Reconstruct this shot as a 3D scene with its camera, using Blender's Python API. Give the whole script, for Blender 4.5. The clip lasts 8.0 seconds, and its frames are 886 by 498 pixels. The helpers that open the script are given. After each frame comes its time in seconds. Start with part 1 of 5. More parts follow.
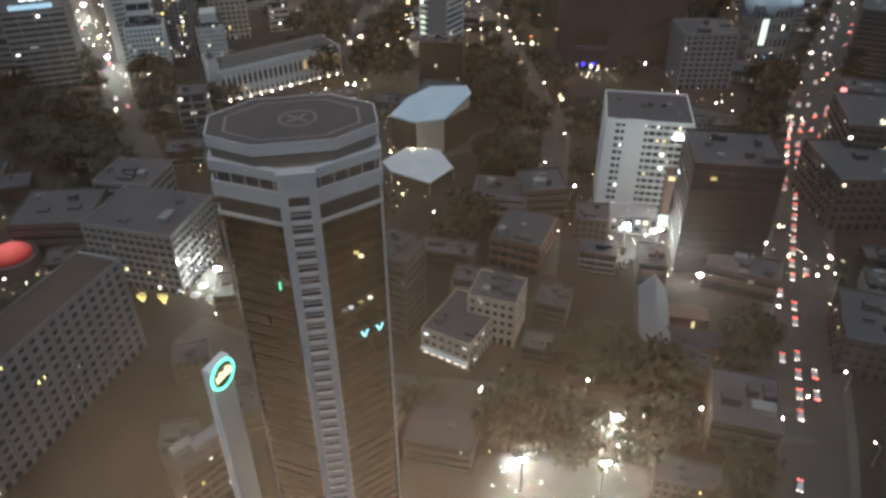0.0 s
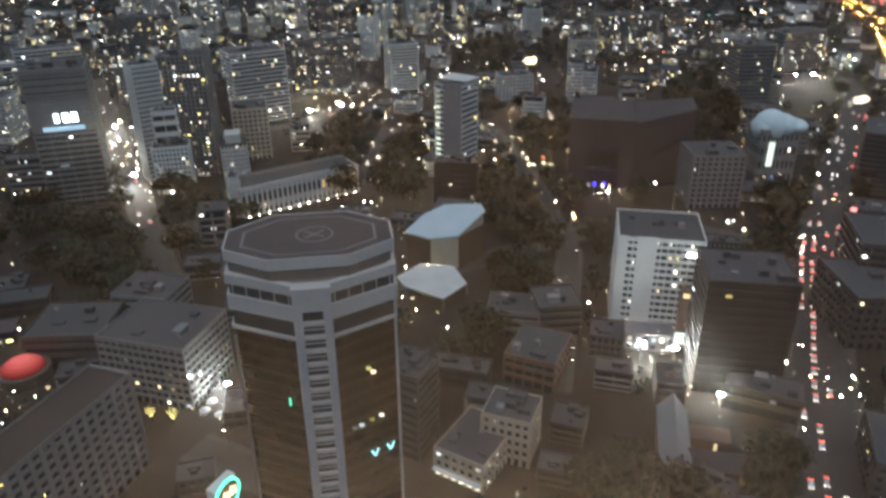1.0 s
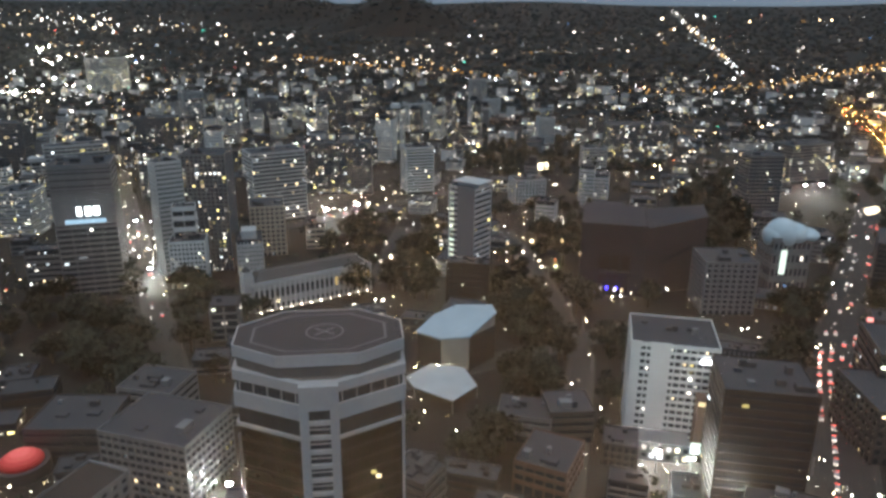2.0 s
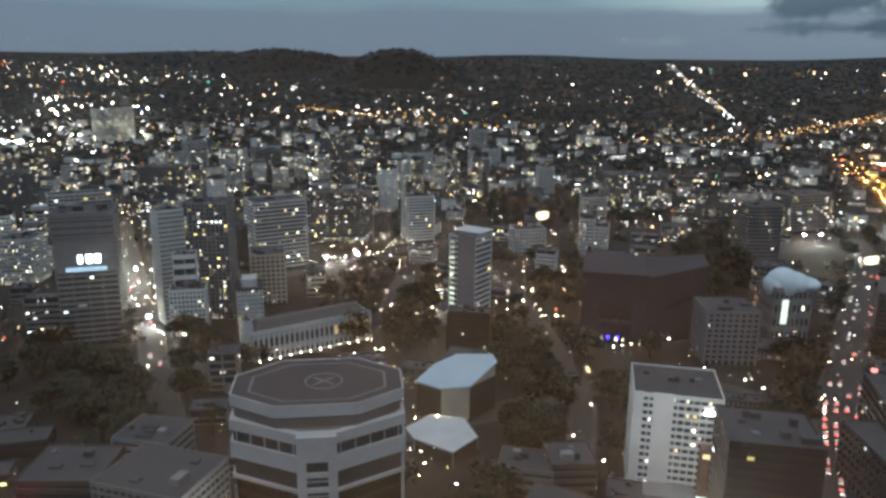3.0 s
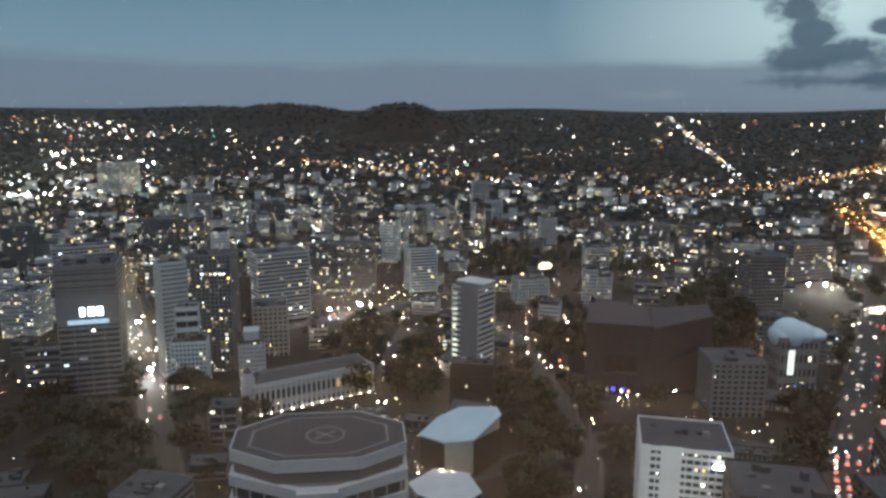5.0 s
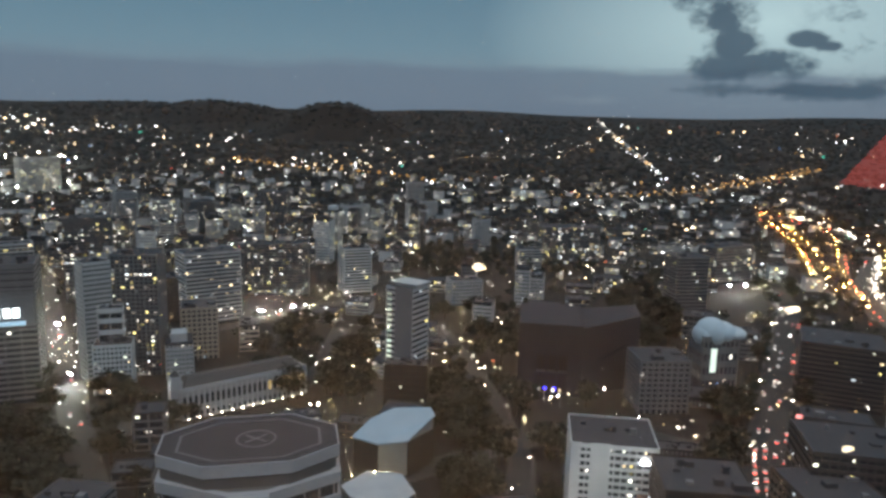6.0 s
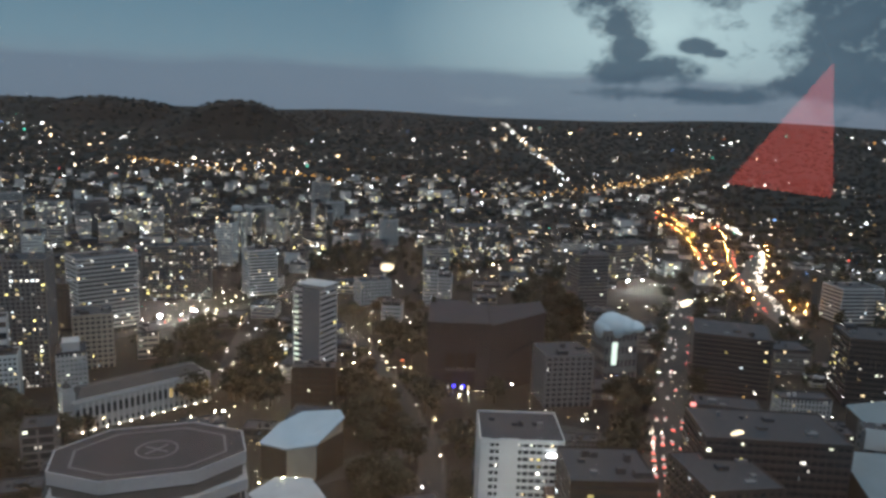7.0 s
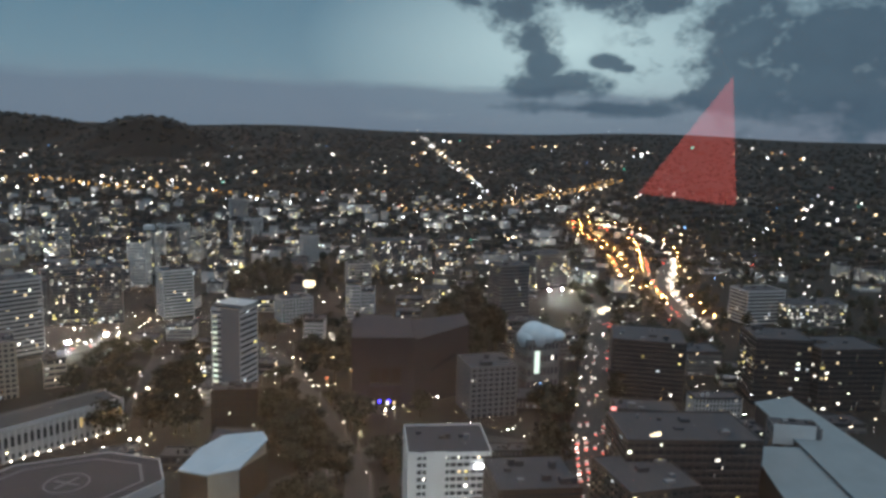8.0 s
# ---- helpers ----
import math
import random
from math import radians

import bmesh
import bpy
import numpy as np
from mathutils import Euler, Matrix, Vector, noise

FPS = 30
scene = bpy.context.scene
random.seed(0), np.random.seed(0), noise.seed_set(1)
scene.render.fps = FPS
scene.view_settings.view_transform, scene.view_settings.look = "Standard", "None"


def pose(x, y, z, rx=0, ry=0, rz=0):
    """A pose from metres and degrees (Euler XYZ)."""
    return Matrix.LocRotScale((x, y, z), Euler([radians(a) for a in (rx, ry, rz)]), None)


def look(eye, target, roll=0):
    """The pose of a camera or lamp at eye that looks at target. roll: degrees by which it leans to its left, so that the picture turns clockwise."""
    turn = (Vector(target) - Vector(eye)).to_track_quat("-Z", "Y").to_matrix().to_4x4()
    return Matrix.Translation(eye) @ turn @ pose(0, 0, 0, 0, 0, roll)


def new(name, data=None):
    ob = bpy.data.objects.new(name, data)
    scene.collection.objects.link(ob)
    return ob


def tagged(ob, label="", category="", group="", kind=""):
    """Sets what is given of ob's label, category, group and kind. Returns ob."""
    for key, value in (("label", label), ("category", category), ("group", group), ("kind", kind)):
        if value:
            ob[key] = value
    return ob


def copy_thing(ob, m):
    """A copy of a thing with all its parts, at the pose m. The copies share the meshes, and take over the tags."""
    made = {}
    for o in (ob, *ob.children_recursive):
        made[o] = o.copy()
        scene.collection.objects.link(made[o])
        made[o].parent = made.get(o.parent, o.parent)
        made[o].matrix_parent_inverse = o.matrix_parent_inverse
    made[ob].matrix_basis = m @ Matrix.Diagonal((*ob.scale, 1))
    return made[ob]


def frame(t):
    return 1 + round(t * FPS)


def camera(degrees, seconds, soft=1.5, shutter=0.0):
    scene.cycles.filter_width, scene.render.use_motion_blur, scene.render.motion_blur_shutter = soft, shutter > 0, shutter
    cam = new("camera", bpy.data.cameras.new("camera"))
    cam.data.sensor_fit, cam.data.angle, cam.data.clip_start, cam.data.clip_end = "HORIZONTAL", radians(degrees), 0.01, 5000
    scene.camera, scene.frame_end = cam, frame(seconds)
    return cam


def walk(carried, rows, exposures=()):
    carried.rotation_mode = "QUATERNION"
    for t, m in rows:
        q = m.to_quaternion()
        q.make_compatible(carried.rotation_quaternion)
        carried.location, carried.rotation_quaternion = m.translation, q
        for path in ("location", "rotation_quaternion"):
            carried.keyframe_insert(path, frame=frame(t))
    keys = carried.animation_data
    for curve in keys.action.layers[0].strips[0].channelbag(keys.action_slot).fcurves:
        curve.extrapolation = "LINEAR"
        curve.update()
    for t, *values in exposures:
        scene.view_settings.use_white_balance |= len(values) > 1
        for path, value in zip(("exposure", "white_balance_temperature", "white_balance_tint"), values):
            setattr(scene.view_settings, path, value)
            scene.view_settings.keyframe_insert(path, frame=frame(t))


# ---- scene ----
# A city at dusk, seen through the tall window of an observation deck.
EYE = (0.0, 0.0, 188.0)
cam = camera(62.55, 8.0, soft=2.9, shutter=0.4)
PATH = [
    (0.0, -0.07, -34.95, 0.28), (0.5, -0.74, -31.02, 0.83), (1.0, 1.08, -25.88, 0.45), (1.5, 2.59, -21.69, 0.25),
    (1.7, 2.66, -19.96, -0.17), (2.8, 2.21, -15.04, -0.64),
    (3.0, 2.51, -14.21, -0.60), (3.5, 2.79, -13.12, -0.55), (4.0, 3.79, -11.88, -0.52),
    (4.2, 3.99, -11.55, -0.53), (5.3, 1.54, -10.01, -0.64), (5.5, 0.61, -10.03, -1.06),
    (6.0, -2.34, -10.05, -1.49), (6.5, -6.17, -9.88, -1.75), (7.0, -9.58, -9.83, -2.03), (7.5, -12.82, -9.96, -1.80),
    (8.0, -15.85, -8.55, -1.57),
]
walk(cam, [(t, pose(*EYE, 90 + p, r, y)) for t, y, p, r in PATH], exposures=[(0.0, 0.96), (1.5, 1.0), (4.2, 0.96), (5.4, 0.94), (6.2, 0.78), (8.0, 0.84)])

# ---- light ----
world = bpy.data.worlds.new("dusk")
scene.world = world
world.use_nodes = True
wn, wl = world.node_tree.nodes, world.node_tree.links
wn.clear()


def wnode(kind, **kw):
    n = wn.new(kind)
    for k, v in kw.items():
        n.inputs[k].default_value = v
    return n


w_out = wnode("ShaderNodeOutputWorld")
w_bg = wnode("ShaderNodeBackground", Strength=1.0)
wl.new(w_bg.outputs[0], w_out.inputs[0])
sky = wn.new("ShaderNodeTexSky")
sky.sky_type = "NISHITA"
sky.sun_disc = False
sky.sun_elevation = radians(1.5)
sky.sun_rotation = radians(60)
sky_dim = wnode("ShaderNodeVectorMath")
sky_dim.operation = "MULTIPLY"
wl.new(sky.outputs[0], sky_dim.inputs[0])
sky_dim.inputs[1].default_value = (0.10, 0.10, 0.10)
w_co = wn.new("ShaderNodeTexCoord")
w_sep = wn.new("ShaderNodeSeparateXYZ")
wl.new(w_co.outputs["Generated"], w_sep.inputs[0])


def wramp(src, stops, mode="LINEAR"):
    n = wn.new("ShaderNodeValToRGB")
    n.color_ramp.interpolation = mode
    while len(n.color_ramp.elements) < len(stops):
        n.color_ramp.elements.new(0.5)
    for e, (p, c) in zip(n.color_ramp.elements, stops):
        e.position, e.color = p, (*c, 1)
    wl.new(src, n.inputs[0])
    return n.outputs[0]


def wmix(fac, a, b):
    n = wn.new("ShaderNodeMix")
    n.data_type = "RGBA"
    if isinstance(fac, float):
        n.inputs[0].default_value = fac
    else:
        wl.new(fac, n.inputs[0])
    for sock, v in ((n.inputs[6], a), (n.inputs[7], b)):
        if isinstance(v, tuple):
            sock.default_value = (*v, 1)
        else:
            wl.new(v, sock)
    return n.outputs[2]


def wmath(op, a, b=None):
    n = wn.new("ShaderNodeMath")
    n.operation = op
    n.use_clamp = op == "ADD"
    for sock, v in ((n.inputs[0], a), (n.inputs[1], b)):
        if v is None:
            continue
        if isinstance(v, (int, float)):
            sock.default_value = v
        else:
            wl.new(v, sock)
    return n.outputs[0]


def wnoise(scale, stretch, detail=6.0, rough=0.6, shift=(0, 0, 0)):
    m = wn.new("ShaderNodeMapping")
    m.inputs["Scale"].default_value = stretch
    m.inputs["Location"].default_value = shift
    wl.new(w_co.outputs["Generated"], m.inputs[0])
    n = wnode("ShaderNodeTexNoise", Scale=scale, Detail=detail, Roughness=rough)
    wl.new(m.outputs[0], n.inputs["Vector"])
    return n.outputs["Fac"]


# clear dusk gradient above thin stratus
grad = wramp(w_sep.outputs["Z"], [(0.0, (0.100, 0.126, 0.162)), (0.03, (0.120, 0.160, 0.204)), (0.09, (0.094, 0.162, 0.214)), (0.2, (0.055, 0.122, 0.180)), (0.6, (0.22, 0.29, 0.34))])
clear = wmix(0.95, sky_dim.outputs[0], grad)
AFTERGLOW = (25.5, 7.2, 20, 8.5)
# horizon stratus bank
n1 = wnoise(3.0, (1, 1, 7), shift=(3.1, 0.4, 0))
bank_h = wramp(w_sep.outputs["Z"], [(0.0, (1, 1, 1)), (0.058, (0.85, 0.85, 0.85)), (0.085, (0.25, 0.25, 0.25)), (0.14, (0, 0, 0))])
bank = wramp(wmath("ADD", wmath("MULTIPLY", n1, 0.55), wmath("MULTIPLY", bank_h, 0.5)), [(0.52, (0, 0, 0)), (0.66, (1, 1, 1))])
c1 = wmix(wmath("MULTIPLY", bank, 0.85), clear, (0.085, 0.119, 0.162))


def cloud_lump(az, el, wide, tall):
    """Mask of one cumulus mass by its bearing and elevation, in degrees."""
    d = Vector((math.sin(radians(az)) * math.cos(radians(el)), math.cos(radians(az)) * math.cos(radians(el)), math.sin(radians(el))))
    sub = wn.new("ShaderNodeVectorMath")
    sub.operation = "SUBTRACT"
    wl.new(w_co.outputs["Generated"], sub.inputs[0])
    sub.inputs[1].default_value = d
    mp = wn.new("ShaderNodeMapping")
    mp.inputs["Rotation"].default_value = (0, 0, radians(az))
    mp.inputs["Scale"].default_value = (1 / math.sin(radians(wide)), 1.0, 1 / math.sin(radians(tall)))
    wl.new(sub.outputs[0], mp.inputs[0])
    ln = wn.new("ShaderNodeVectorMath")
    ln.operation = "LENGTH"
    wl.new(mp.outputs[0], ln.inputs[0])
    return wmath("SUBTRACT", 1.0, ln.outputs["Value"])


# the brighter western part of the dusk sky
glow_w = wramp(wmath("MAXIMUM", cloud_lump(*AFTERGLOW), 0.0), [(0.0, (0, 0, 0)), (1.0, (1, 1, 1))])
c1 = wmix(wmath("MULTIPLY", wmath("MULTIPLY", glow_w, wmath("SUBTRACT", 1.0, wmath("MULTIPLY", bank, 0.85))), 0.95), c1, (0.31, 0.42, 0.445))
n2 = wnoise(14.0, (1, 1, 1.5), detail=9.0, rough=0.68)
lumps = None
for az, el, wide, tall in ((18.2, 11.0, 3.6, 1.8), (21.2, 9.8, 3.4, 2.3), (22.4, 7.8, 2.7, 2.6), (23.2, 5.8, 2.3, 2.2), (24.2, 4.2, 5.4, 1.5), (28.3, 6.1, 1.7, 0.75), (29.3, 5.6, 1.2, 0.5), (42, 6.6, 13, 7.5), (27.5, 10.6, 4.5, 1.5), (31.5, 9.8, 4.5, 1.9), (35.5, 8.6, 4.6, 3.0), (39, 7.2, 7, 5), (44, 6, 9, 6.5), (36.6, 4.6, 3.8, 2.8), (35.0, 3.4, 3.0, 1.7), (46, 3, 10, 3.4), (27, 2.6, 9, 0.9)):
    m_ = wmath("MAXIMUM", cloud_lump(az, el, wide, tall), 0.0)
    lumps = m_ if lumps is None else wmath("MAXIMUM", lumps, m_)
mask2 = wramp(wmath("ADD", wmath("MULTIPLY", lumps, 0.85), wmath("MULTIPLY", wmath("SUBTRACT", n2, 0.5), 2.3)), [(0.16, (0, 0, 0)), (0.54, (1, 1, 1))])
mask2 = wmath("MULTIPLY", mask2, wramp(lumps, [(0.0, (0, 0, 0)), (0.25, (1, 1, 1))]))
dark_c = wmix(n2, (0.022, 0.040, 0.064), (0.052, 0.088, 0.122))
c2 = wmix(wmath("MULTIPLY", mask2, 0.94), c1, dark_c)
wl.new(c2, w_bg.inputs["Color"])

sun = new("sun", bpy.data.lights.new("sun", "SUN"))
sun.data.energy, sun.data.angle, sun.data.color = 0.5, radians(40), (0.92, 0.94, 1.0)
sun.matrix_world = look((0, 0, 900), (60, 240, 0))

# ---- materials ----


def mat(name, base, rough=0.8, metal=0.0, vary=0.25, scale=0.4, fine=6.0, bump=0.15, spec=0.4, rand=0.0):
    m = bpy.data.materials.new(name)
    m.use_nodes = True
    nt = m.node_tree
    b = nt.nodes["Principled BSDF"]
    b.inputs["Roughness"].default_value, b.inputs["Metallic"].default_value = rough, metal
    b.inputs["Specular IOR Level"].default_value = spec
    co = nt.nodes.new("ShaderNodeTexCoord")
    big = nt.nodes.new("ShaderNodeTexNoise")
    big.inputs["Scale"].default_value, big.inputs["Detail"].default_value = scale, 4
    sm = nt.nodes.new("ShaderNodeTexNoise")
    sm.inputs["Scale"].default_value, sm.inputs["Detail"].default_value = fine, 3
    for n in (big, sm):
        nt.links.new(co.outputs["Object"], n.inputs["Vector"])
    add = nt.nodes.new("ShaderNodeMath")
    add.operation = "ADD"
    nt.links.new(big.outputs["Fac"], add.inputs[0])
    nt.links.new(sm.outputs["Fac"], add.inputs[1])
    last = add
    if rand:
        oi = nt.nodes.new("ShaderNodeObjectInfo")
        rm = nt.nodes.new("ShaderNodeMath")
        rm.operation = "MULTIPLY_ADD"
        rm.inputs[1].default_value = rand
        nt.links.new(oi.outputs["Random"], rm.inputs[0])
        nt.links.new(add.outputs[0], rm.inputs[2])
        last = rm
    rp = nt.nodes.new("ShaderNodeMapRange")
    rp.inputs["From Min"].default_value, rp.inputs["From Max"].default_value = 0.5, 1.5 + rand
    rp.inputs["To Min"].default_value, rp.inputs["To Max"].default_value = 1 - vary, 1 + vary
    nt.links.new(last.outputs[0], rp.inputs["Value"])
    mul = nt.nodes.new("ShaderNodeVectorMath")
    mul.operation = "SCALE"
    mul.inputs[0].default_value = base
    nt.links.new(rp.outputs[0], mul.inputs["Scale"])
    nt.links.new(mul.outputs[0], b.inputs["Base Color"])
    if bump:
        bp = nt.nodes.new("ShaderNodeBump")
        bp.inputs["Strength"].default_value, bp.inputs["Distance"].default_value = bump, 0.05
        nt.links.new(sm.outputs["Fac"], bp.inputs["Height"])
        nt.links.new(bp.outputs[0], b.inputs["Normal"])
    return m


def glow(name, stops, low, high, sampled=False):
    """A lit surface; each loose piece of the mesh takes its own tint and strength."""
    m = bpy.data.materials.new(name)
    m.use_nodes = True
    nt = m.node_tree
    nt.nodes.clear()
    out = nt.nodes.new("ShaderNodeOutputMaterial")
    em = nt.nodes.new("ShaderNodeEmission")
    geo = nt.nodes.new("ShaderNodeNewGeometry")
    rp = nt.nodes.new("ShaderNodeValToRGB")
    rp.color_ramp.interpolation = "CONSTANT"
    while len(rp.color_ramp.elements) < len(stops):
        rp.color_ramp.elements.new(0.5)
    for i, (e, c) in enumerate(zip(rp.color_ramp.elements, stops)):
        e.position, e.color = i / len(stops), (*c, 1)
    info = nt.nodes.new("ShaderNodeObjectInfo")
    both = nt.nodes.new("ShaderNodeMath")
    both.operation = "ADD"
    nt.links.new(geo.outputs["Random Per Island"], both.inputs[0])
    nt.links.new(info.outputs["Random"], both.inputs[1])
    one = nt.nodes.new("ShaderNodeMath")
    one.operation = "FRACT"
    nt.links.new(both.outputs[0], one.inputs[0])
    nt.links.new(one.outputs[0], rp.inputs[0])
    wv = nt.nodes.new("ShaderNodeTexWhiteNoise")
    wv.noise_dimensions = "1D"
    nt.links.new(one.outputs[0], wv.inputs["W"])
    pw = nt.nodes.new("ShaderNodeMath")
    pw.operation = "POWER"
    pw.inputs[1].default_value = 2.5
    nt.links.new(wv.outputs["Value"], pw.inputs[0])
    mr = nt.nodes.new("ShaderNodeMapRange")
    mr.inputs["To Min"].default_value, mr.inputs["To Max"].default_value = low, high
    nt.links.new(pw.outputs[0], mr.inputs["Value"])
    nt.links.new(mr.outputs[0], em.inputs["Strength"])
    nt.links.new(rp.outputs[0], em.inputs["Color"])
    nt.links.new(em.outputs[0], out.inputs[0])
    m.cycles.emission_sampling = "AUTO" if sampled else "NONE"
    return m


# dusk dimness is put into this ground colour
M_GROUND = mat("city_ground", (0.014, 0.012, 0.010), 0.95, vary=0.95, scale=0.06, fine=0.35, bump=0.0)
M_ASPHALT = mat("asphalt", (0.026, 0.025, 0.025), 0.75, vary=0.3, scale=0.1, fine=3.0)
M_CONCRETE_ROAD = mat("motorway_concrete", (0.085, 0.08, 0.075), 0.8, vary=0.25, scale=0.1, fine=2.0)
M_PAVE = mat("paving", (0.045, 0.042, 0.040), 0.85, vary=0.4, scale=0.2, fine=2.0)
M_PAINT = mat("road_paint", (0.7, 0.7, 0.68), 0.6, vary=0.2)
M_WHITE = mat("white_render", (0.56, 0.57, 0.58), 0.75, vary=0.12, scale=0.12, fine=1.5)
M_PALE = mat("pale_concrete", (0.42, 0.42, 0.43), 0.85, vary=0.22, scale=0.1, fine=1.5, rand=0.3)
M_GREY = mat("grey_concrete", (0.15, 0.15, 0.158), 0.85, vary=0.25, scale=0.1, fine=1.5, rand=0.4)
M_DARK = mat("dark_cladding", (0.055, 0.050, 0.050), 0.6, vary=0.3, scale=0.1, fine=1.5, rand=0.4)
M_BEIGE = mat("beige_stone", (0.36, 0.31, 0.26), 0.85, vary=0.2, scale=0.15, fine=1.5)
M_BRICK = mat("brown_brick", (0.11, 0.068, 0.055), 0.85, vary=0.3, scale=0.15, fine=3.0)
M_GLASS = mat("dark_window_glass", (0.035, 0.040, 0.048), 0.12, vary=0.3, scale=0.2, fine=0.5, bump=0.0, spec=0.7)
M_BROWNGLASS = mat("bronze_tinted_glass", (0.016, 0.0115, 0.0105), 0.25, vary=0.3, scale=0.15, fine=0.5, bump=0.0, spec=0.3)
M_ROOF = mat("membrane_roof", (0.045, 0.045, 0.052), 0.9, vary=0.35, scale=0.15, fine=1.2, rand=0.5)
M_ROOFBLUE = mat("pale_metal_roof", (0.36, 0.43, 0.49), 0.45, vary=0.15, scale=0.1, fine=1.0)
M_DECK = mat("helipad_deck", (0.036, 0.033, 0.038), 0.85, vary=0.3, scale=0.2, fine=2.0)
M_NIGHT = mat("black_brown_cladding", (0.028, 0.021, 0.019), 0.8, vary=0.35, scale=0.1, fine=1.5)
M_METAL = mat("grey_metal", (0.35, 0.35, 0.36), 0.45, 0.6, vary=0.2)
M_LEAF = mat("foliage", (0.022, 0.024, 0.013), 0.8, vary=0.5, scale=0.3, fine=2.0, rand=0.6, bump=0.0)
M_FARLEAF = mat("far_foliage", (0.036, 0.036, 0.030), 0.9, vary=0.3, scale=0.02, fine=0.2, bump=0.0)
M_BARK = mat("bark", (0.10, 0.075, 0.055), 0.9, vary=0.3)
# pale house walls and their roofs, darkened so dusk is in the colour
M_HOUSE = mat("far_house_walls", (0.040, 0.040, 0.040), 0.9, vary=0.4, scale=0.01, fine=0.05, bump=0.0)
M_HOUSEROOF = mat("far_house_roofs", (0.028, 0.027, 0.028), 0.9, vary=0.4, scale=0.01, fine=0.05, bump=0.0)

WARM, COOL, WHITE, YELLOW = (1.0, 0.78, 0.45), (0.80, 0.92, 1.0), (1.0, 0.95, 0.85), (1.0, 0.85, 0.30)
E_WIN = glow("lit_window", [WARM, WHITE, COOL, WHITE, YELLOW, (0.9, 0.95, 0.75)], 0.10, 3.4)
E_LAMP = glow("street_lamp_glow", [WHITE, (1.0, 0.88, 0.60), (1.0, 0.92, 0.50), (0.95, 1.0, 0.92), (1.0, 0.80, 0.42), (1.0, 0.86, 0.55)], 60, 620, True)
E_FLOOD = glow("floodlight_glow", [(0.95, 1.0, 0.95)], 2600, 2610, True)
E_FAR = glow("far_white_light", [WHITE, (0.9, 1.0, 0.98), WHITE, (1.0, 0.85, 0.6), (0.85, 0.92, 1.0), (1.0, 0.72, 0.38)], 0.2, 19)
E_ORANGE = glow("sodium_light", [(1.0, 0.50, 0.12), (1.0, 0.58, 0.2)], 1.1, 3.2)
E_TINT = glow("coloured_light", [(1.0, 0.12, 0.08), (0.1, 1.0, 0.7), (1.0, 0.25, 0.1), (0.2, 0.45, 1.0)], 2, 8)
E_RED = glow("tail_light", [(1.0, 0.10, 0.06)], 4, 12)
E_HEAD = glow("head_light", [(1.0, 0.97, 0.9), (1.0, 0.92, 0.75)], 3, 11)

# ---- mesh helpers ----
QUADS = ((0, 3, 2, 1), (4, 5, 6, 7), (0, 1, 5, 4), (1, 2, 6, 5), (2, 3, 7, 6), (3, 0, 4, 7))


def boxes_mesh(name, boxes, material):
    """One mesh of boxes (x0, y0, z0, x1, y1, z1)."""
    vs, fs = [], []
    for x0, y0, z0, x1, y1, z1 in boxes:
        k = len(vs)
        vs += [(x0, y0, z0), (x1, y0, z0), (x1, y1, z0), (x0, y1, z0), (x0, y0, z1), (x1, y0, z1), (x1, y1, z1), (x0, y1, z1)]
        fs += [tuple(k + i for i in q) for q in QUADS]
    me = bpy.data.meshes.new(name)
    me.from_pydata(vs, [], fs)
    me.materials.append(material)
    return me


def raw_mesh(name, vs, fs, material):
    me = bpy.data.meshes.new(name)
    me.from_pydata(vs, [], fs)
    me.materials.append(material)
    return me


def prism_mesh(name, ring, z0, z1, material, top_scale=1.0, bottom_scale=1.0):
    """A closed prism over a ring of (x, y), tapering by the two scales."""
    n = len(ring)
    vs = [(x * bottom_scale, y * bottom_scale, z0) for x, y in ring] + [(x * top_scale, y * top_scale, z1) for x, y in ring]
    fs = [tuple(range(n - 1, -1, -1)), tuple(range(n, 2 * n))] + [(i, (i + 1) % n, n + (i + 1) % n, n + i) for i in range(n)]
    return raw_mesh(name, vs, fs, material)


def ring_mesh(name, ring, z0, z1, material, inner=0.94):
    """A hollow band round a ring of (x, y)."""
    n = len(ring)
    vs = []
    for s, z in ((1, z0), (1, z1), (inner, z1), (inner, z0)):
        vs += [(x * s, y * s, z) for x, y in ring]
    fs = []
    for k in range(4):
        a, b = k * n, ((k + 1) % 4) * n
        fs += [(a + i, a + (i + 1) % n, b + (i + 1) % n, b + i) for i in range(n)]
    return raw_mesh(name, vs, fs, material)


def tube_mesh(name, r0, r1, z0, z1, material, sides=10):
    ring = [(math.cos(2 * math.pi * i / sides), math.sin(2 * math.pi * i / sides)) for i in range(sides)]
    return prism_mesh(name, ring, z0, z1, material, r1, r0)


OCTA = ((0, 2, 4), (2, 1, 4), (1, 3, 4), (3, 0, 4), (2, 0, 5), (1, 2, 5), (3, 1, 5), (0, 3, 5))


def blobs(name, rows, material, squash=1.0):
    """Small eight-sided bodies at (x, y, z, radius)."""
    vs, fs = [], []
    for x, y, z, r in rows:
        k = len(vs)
        vs += [(x - r, y, z), (x + r, y, z), (x, y - r, z), (x, y + r, z), (x, y, z + r * squash), (x, y, z - r * squash)]
        fs += [tuple(k + j for j in q) for q in OCTA]
    return raw_mesh(name, vs, fs, material)


def put(name, mesh, parent=None, m=None, label=""):
    ob = new(name, mesh)
    if parent is not None:
        ob.parent = parent
    if m is not None:
        ob.matrix_local = m
    if label:
        tagged(ob, label)
    return ob


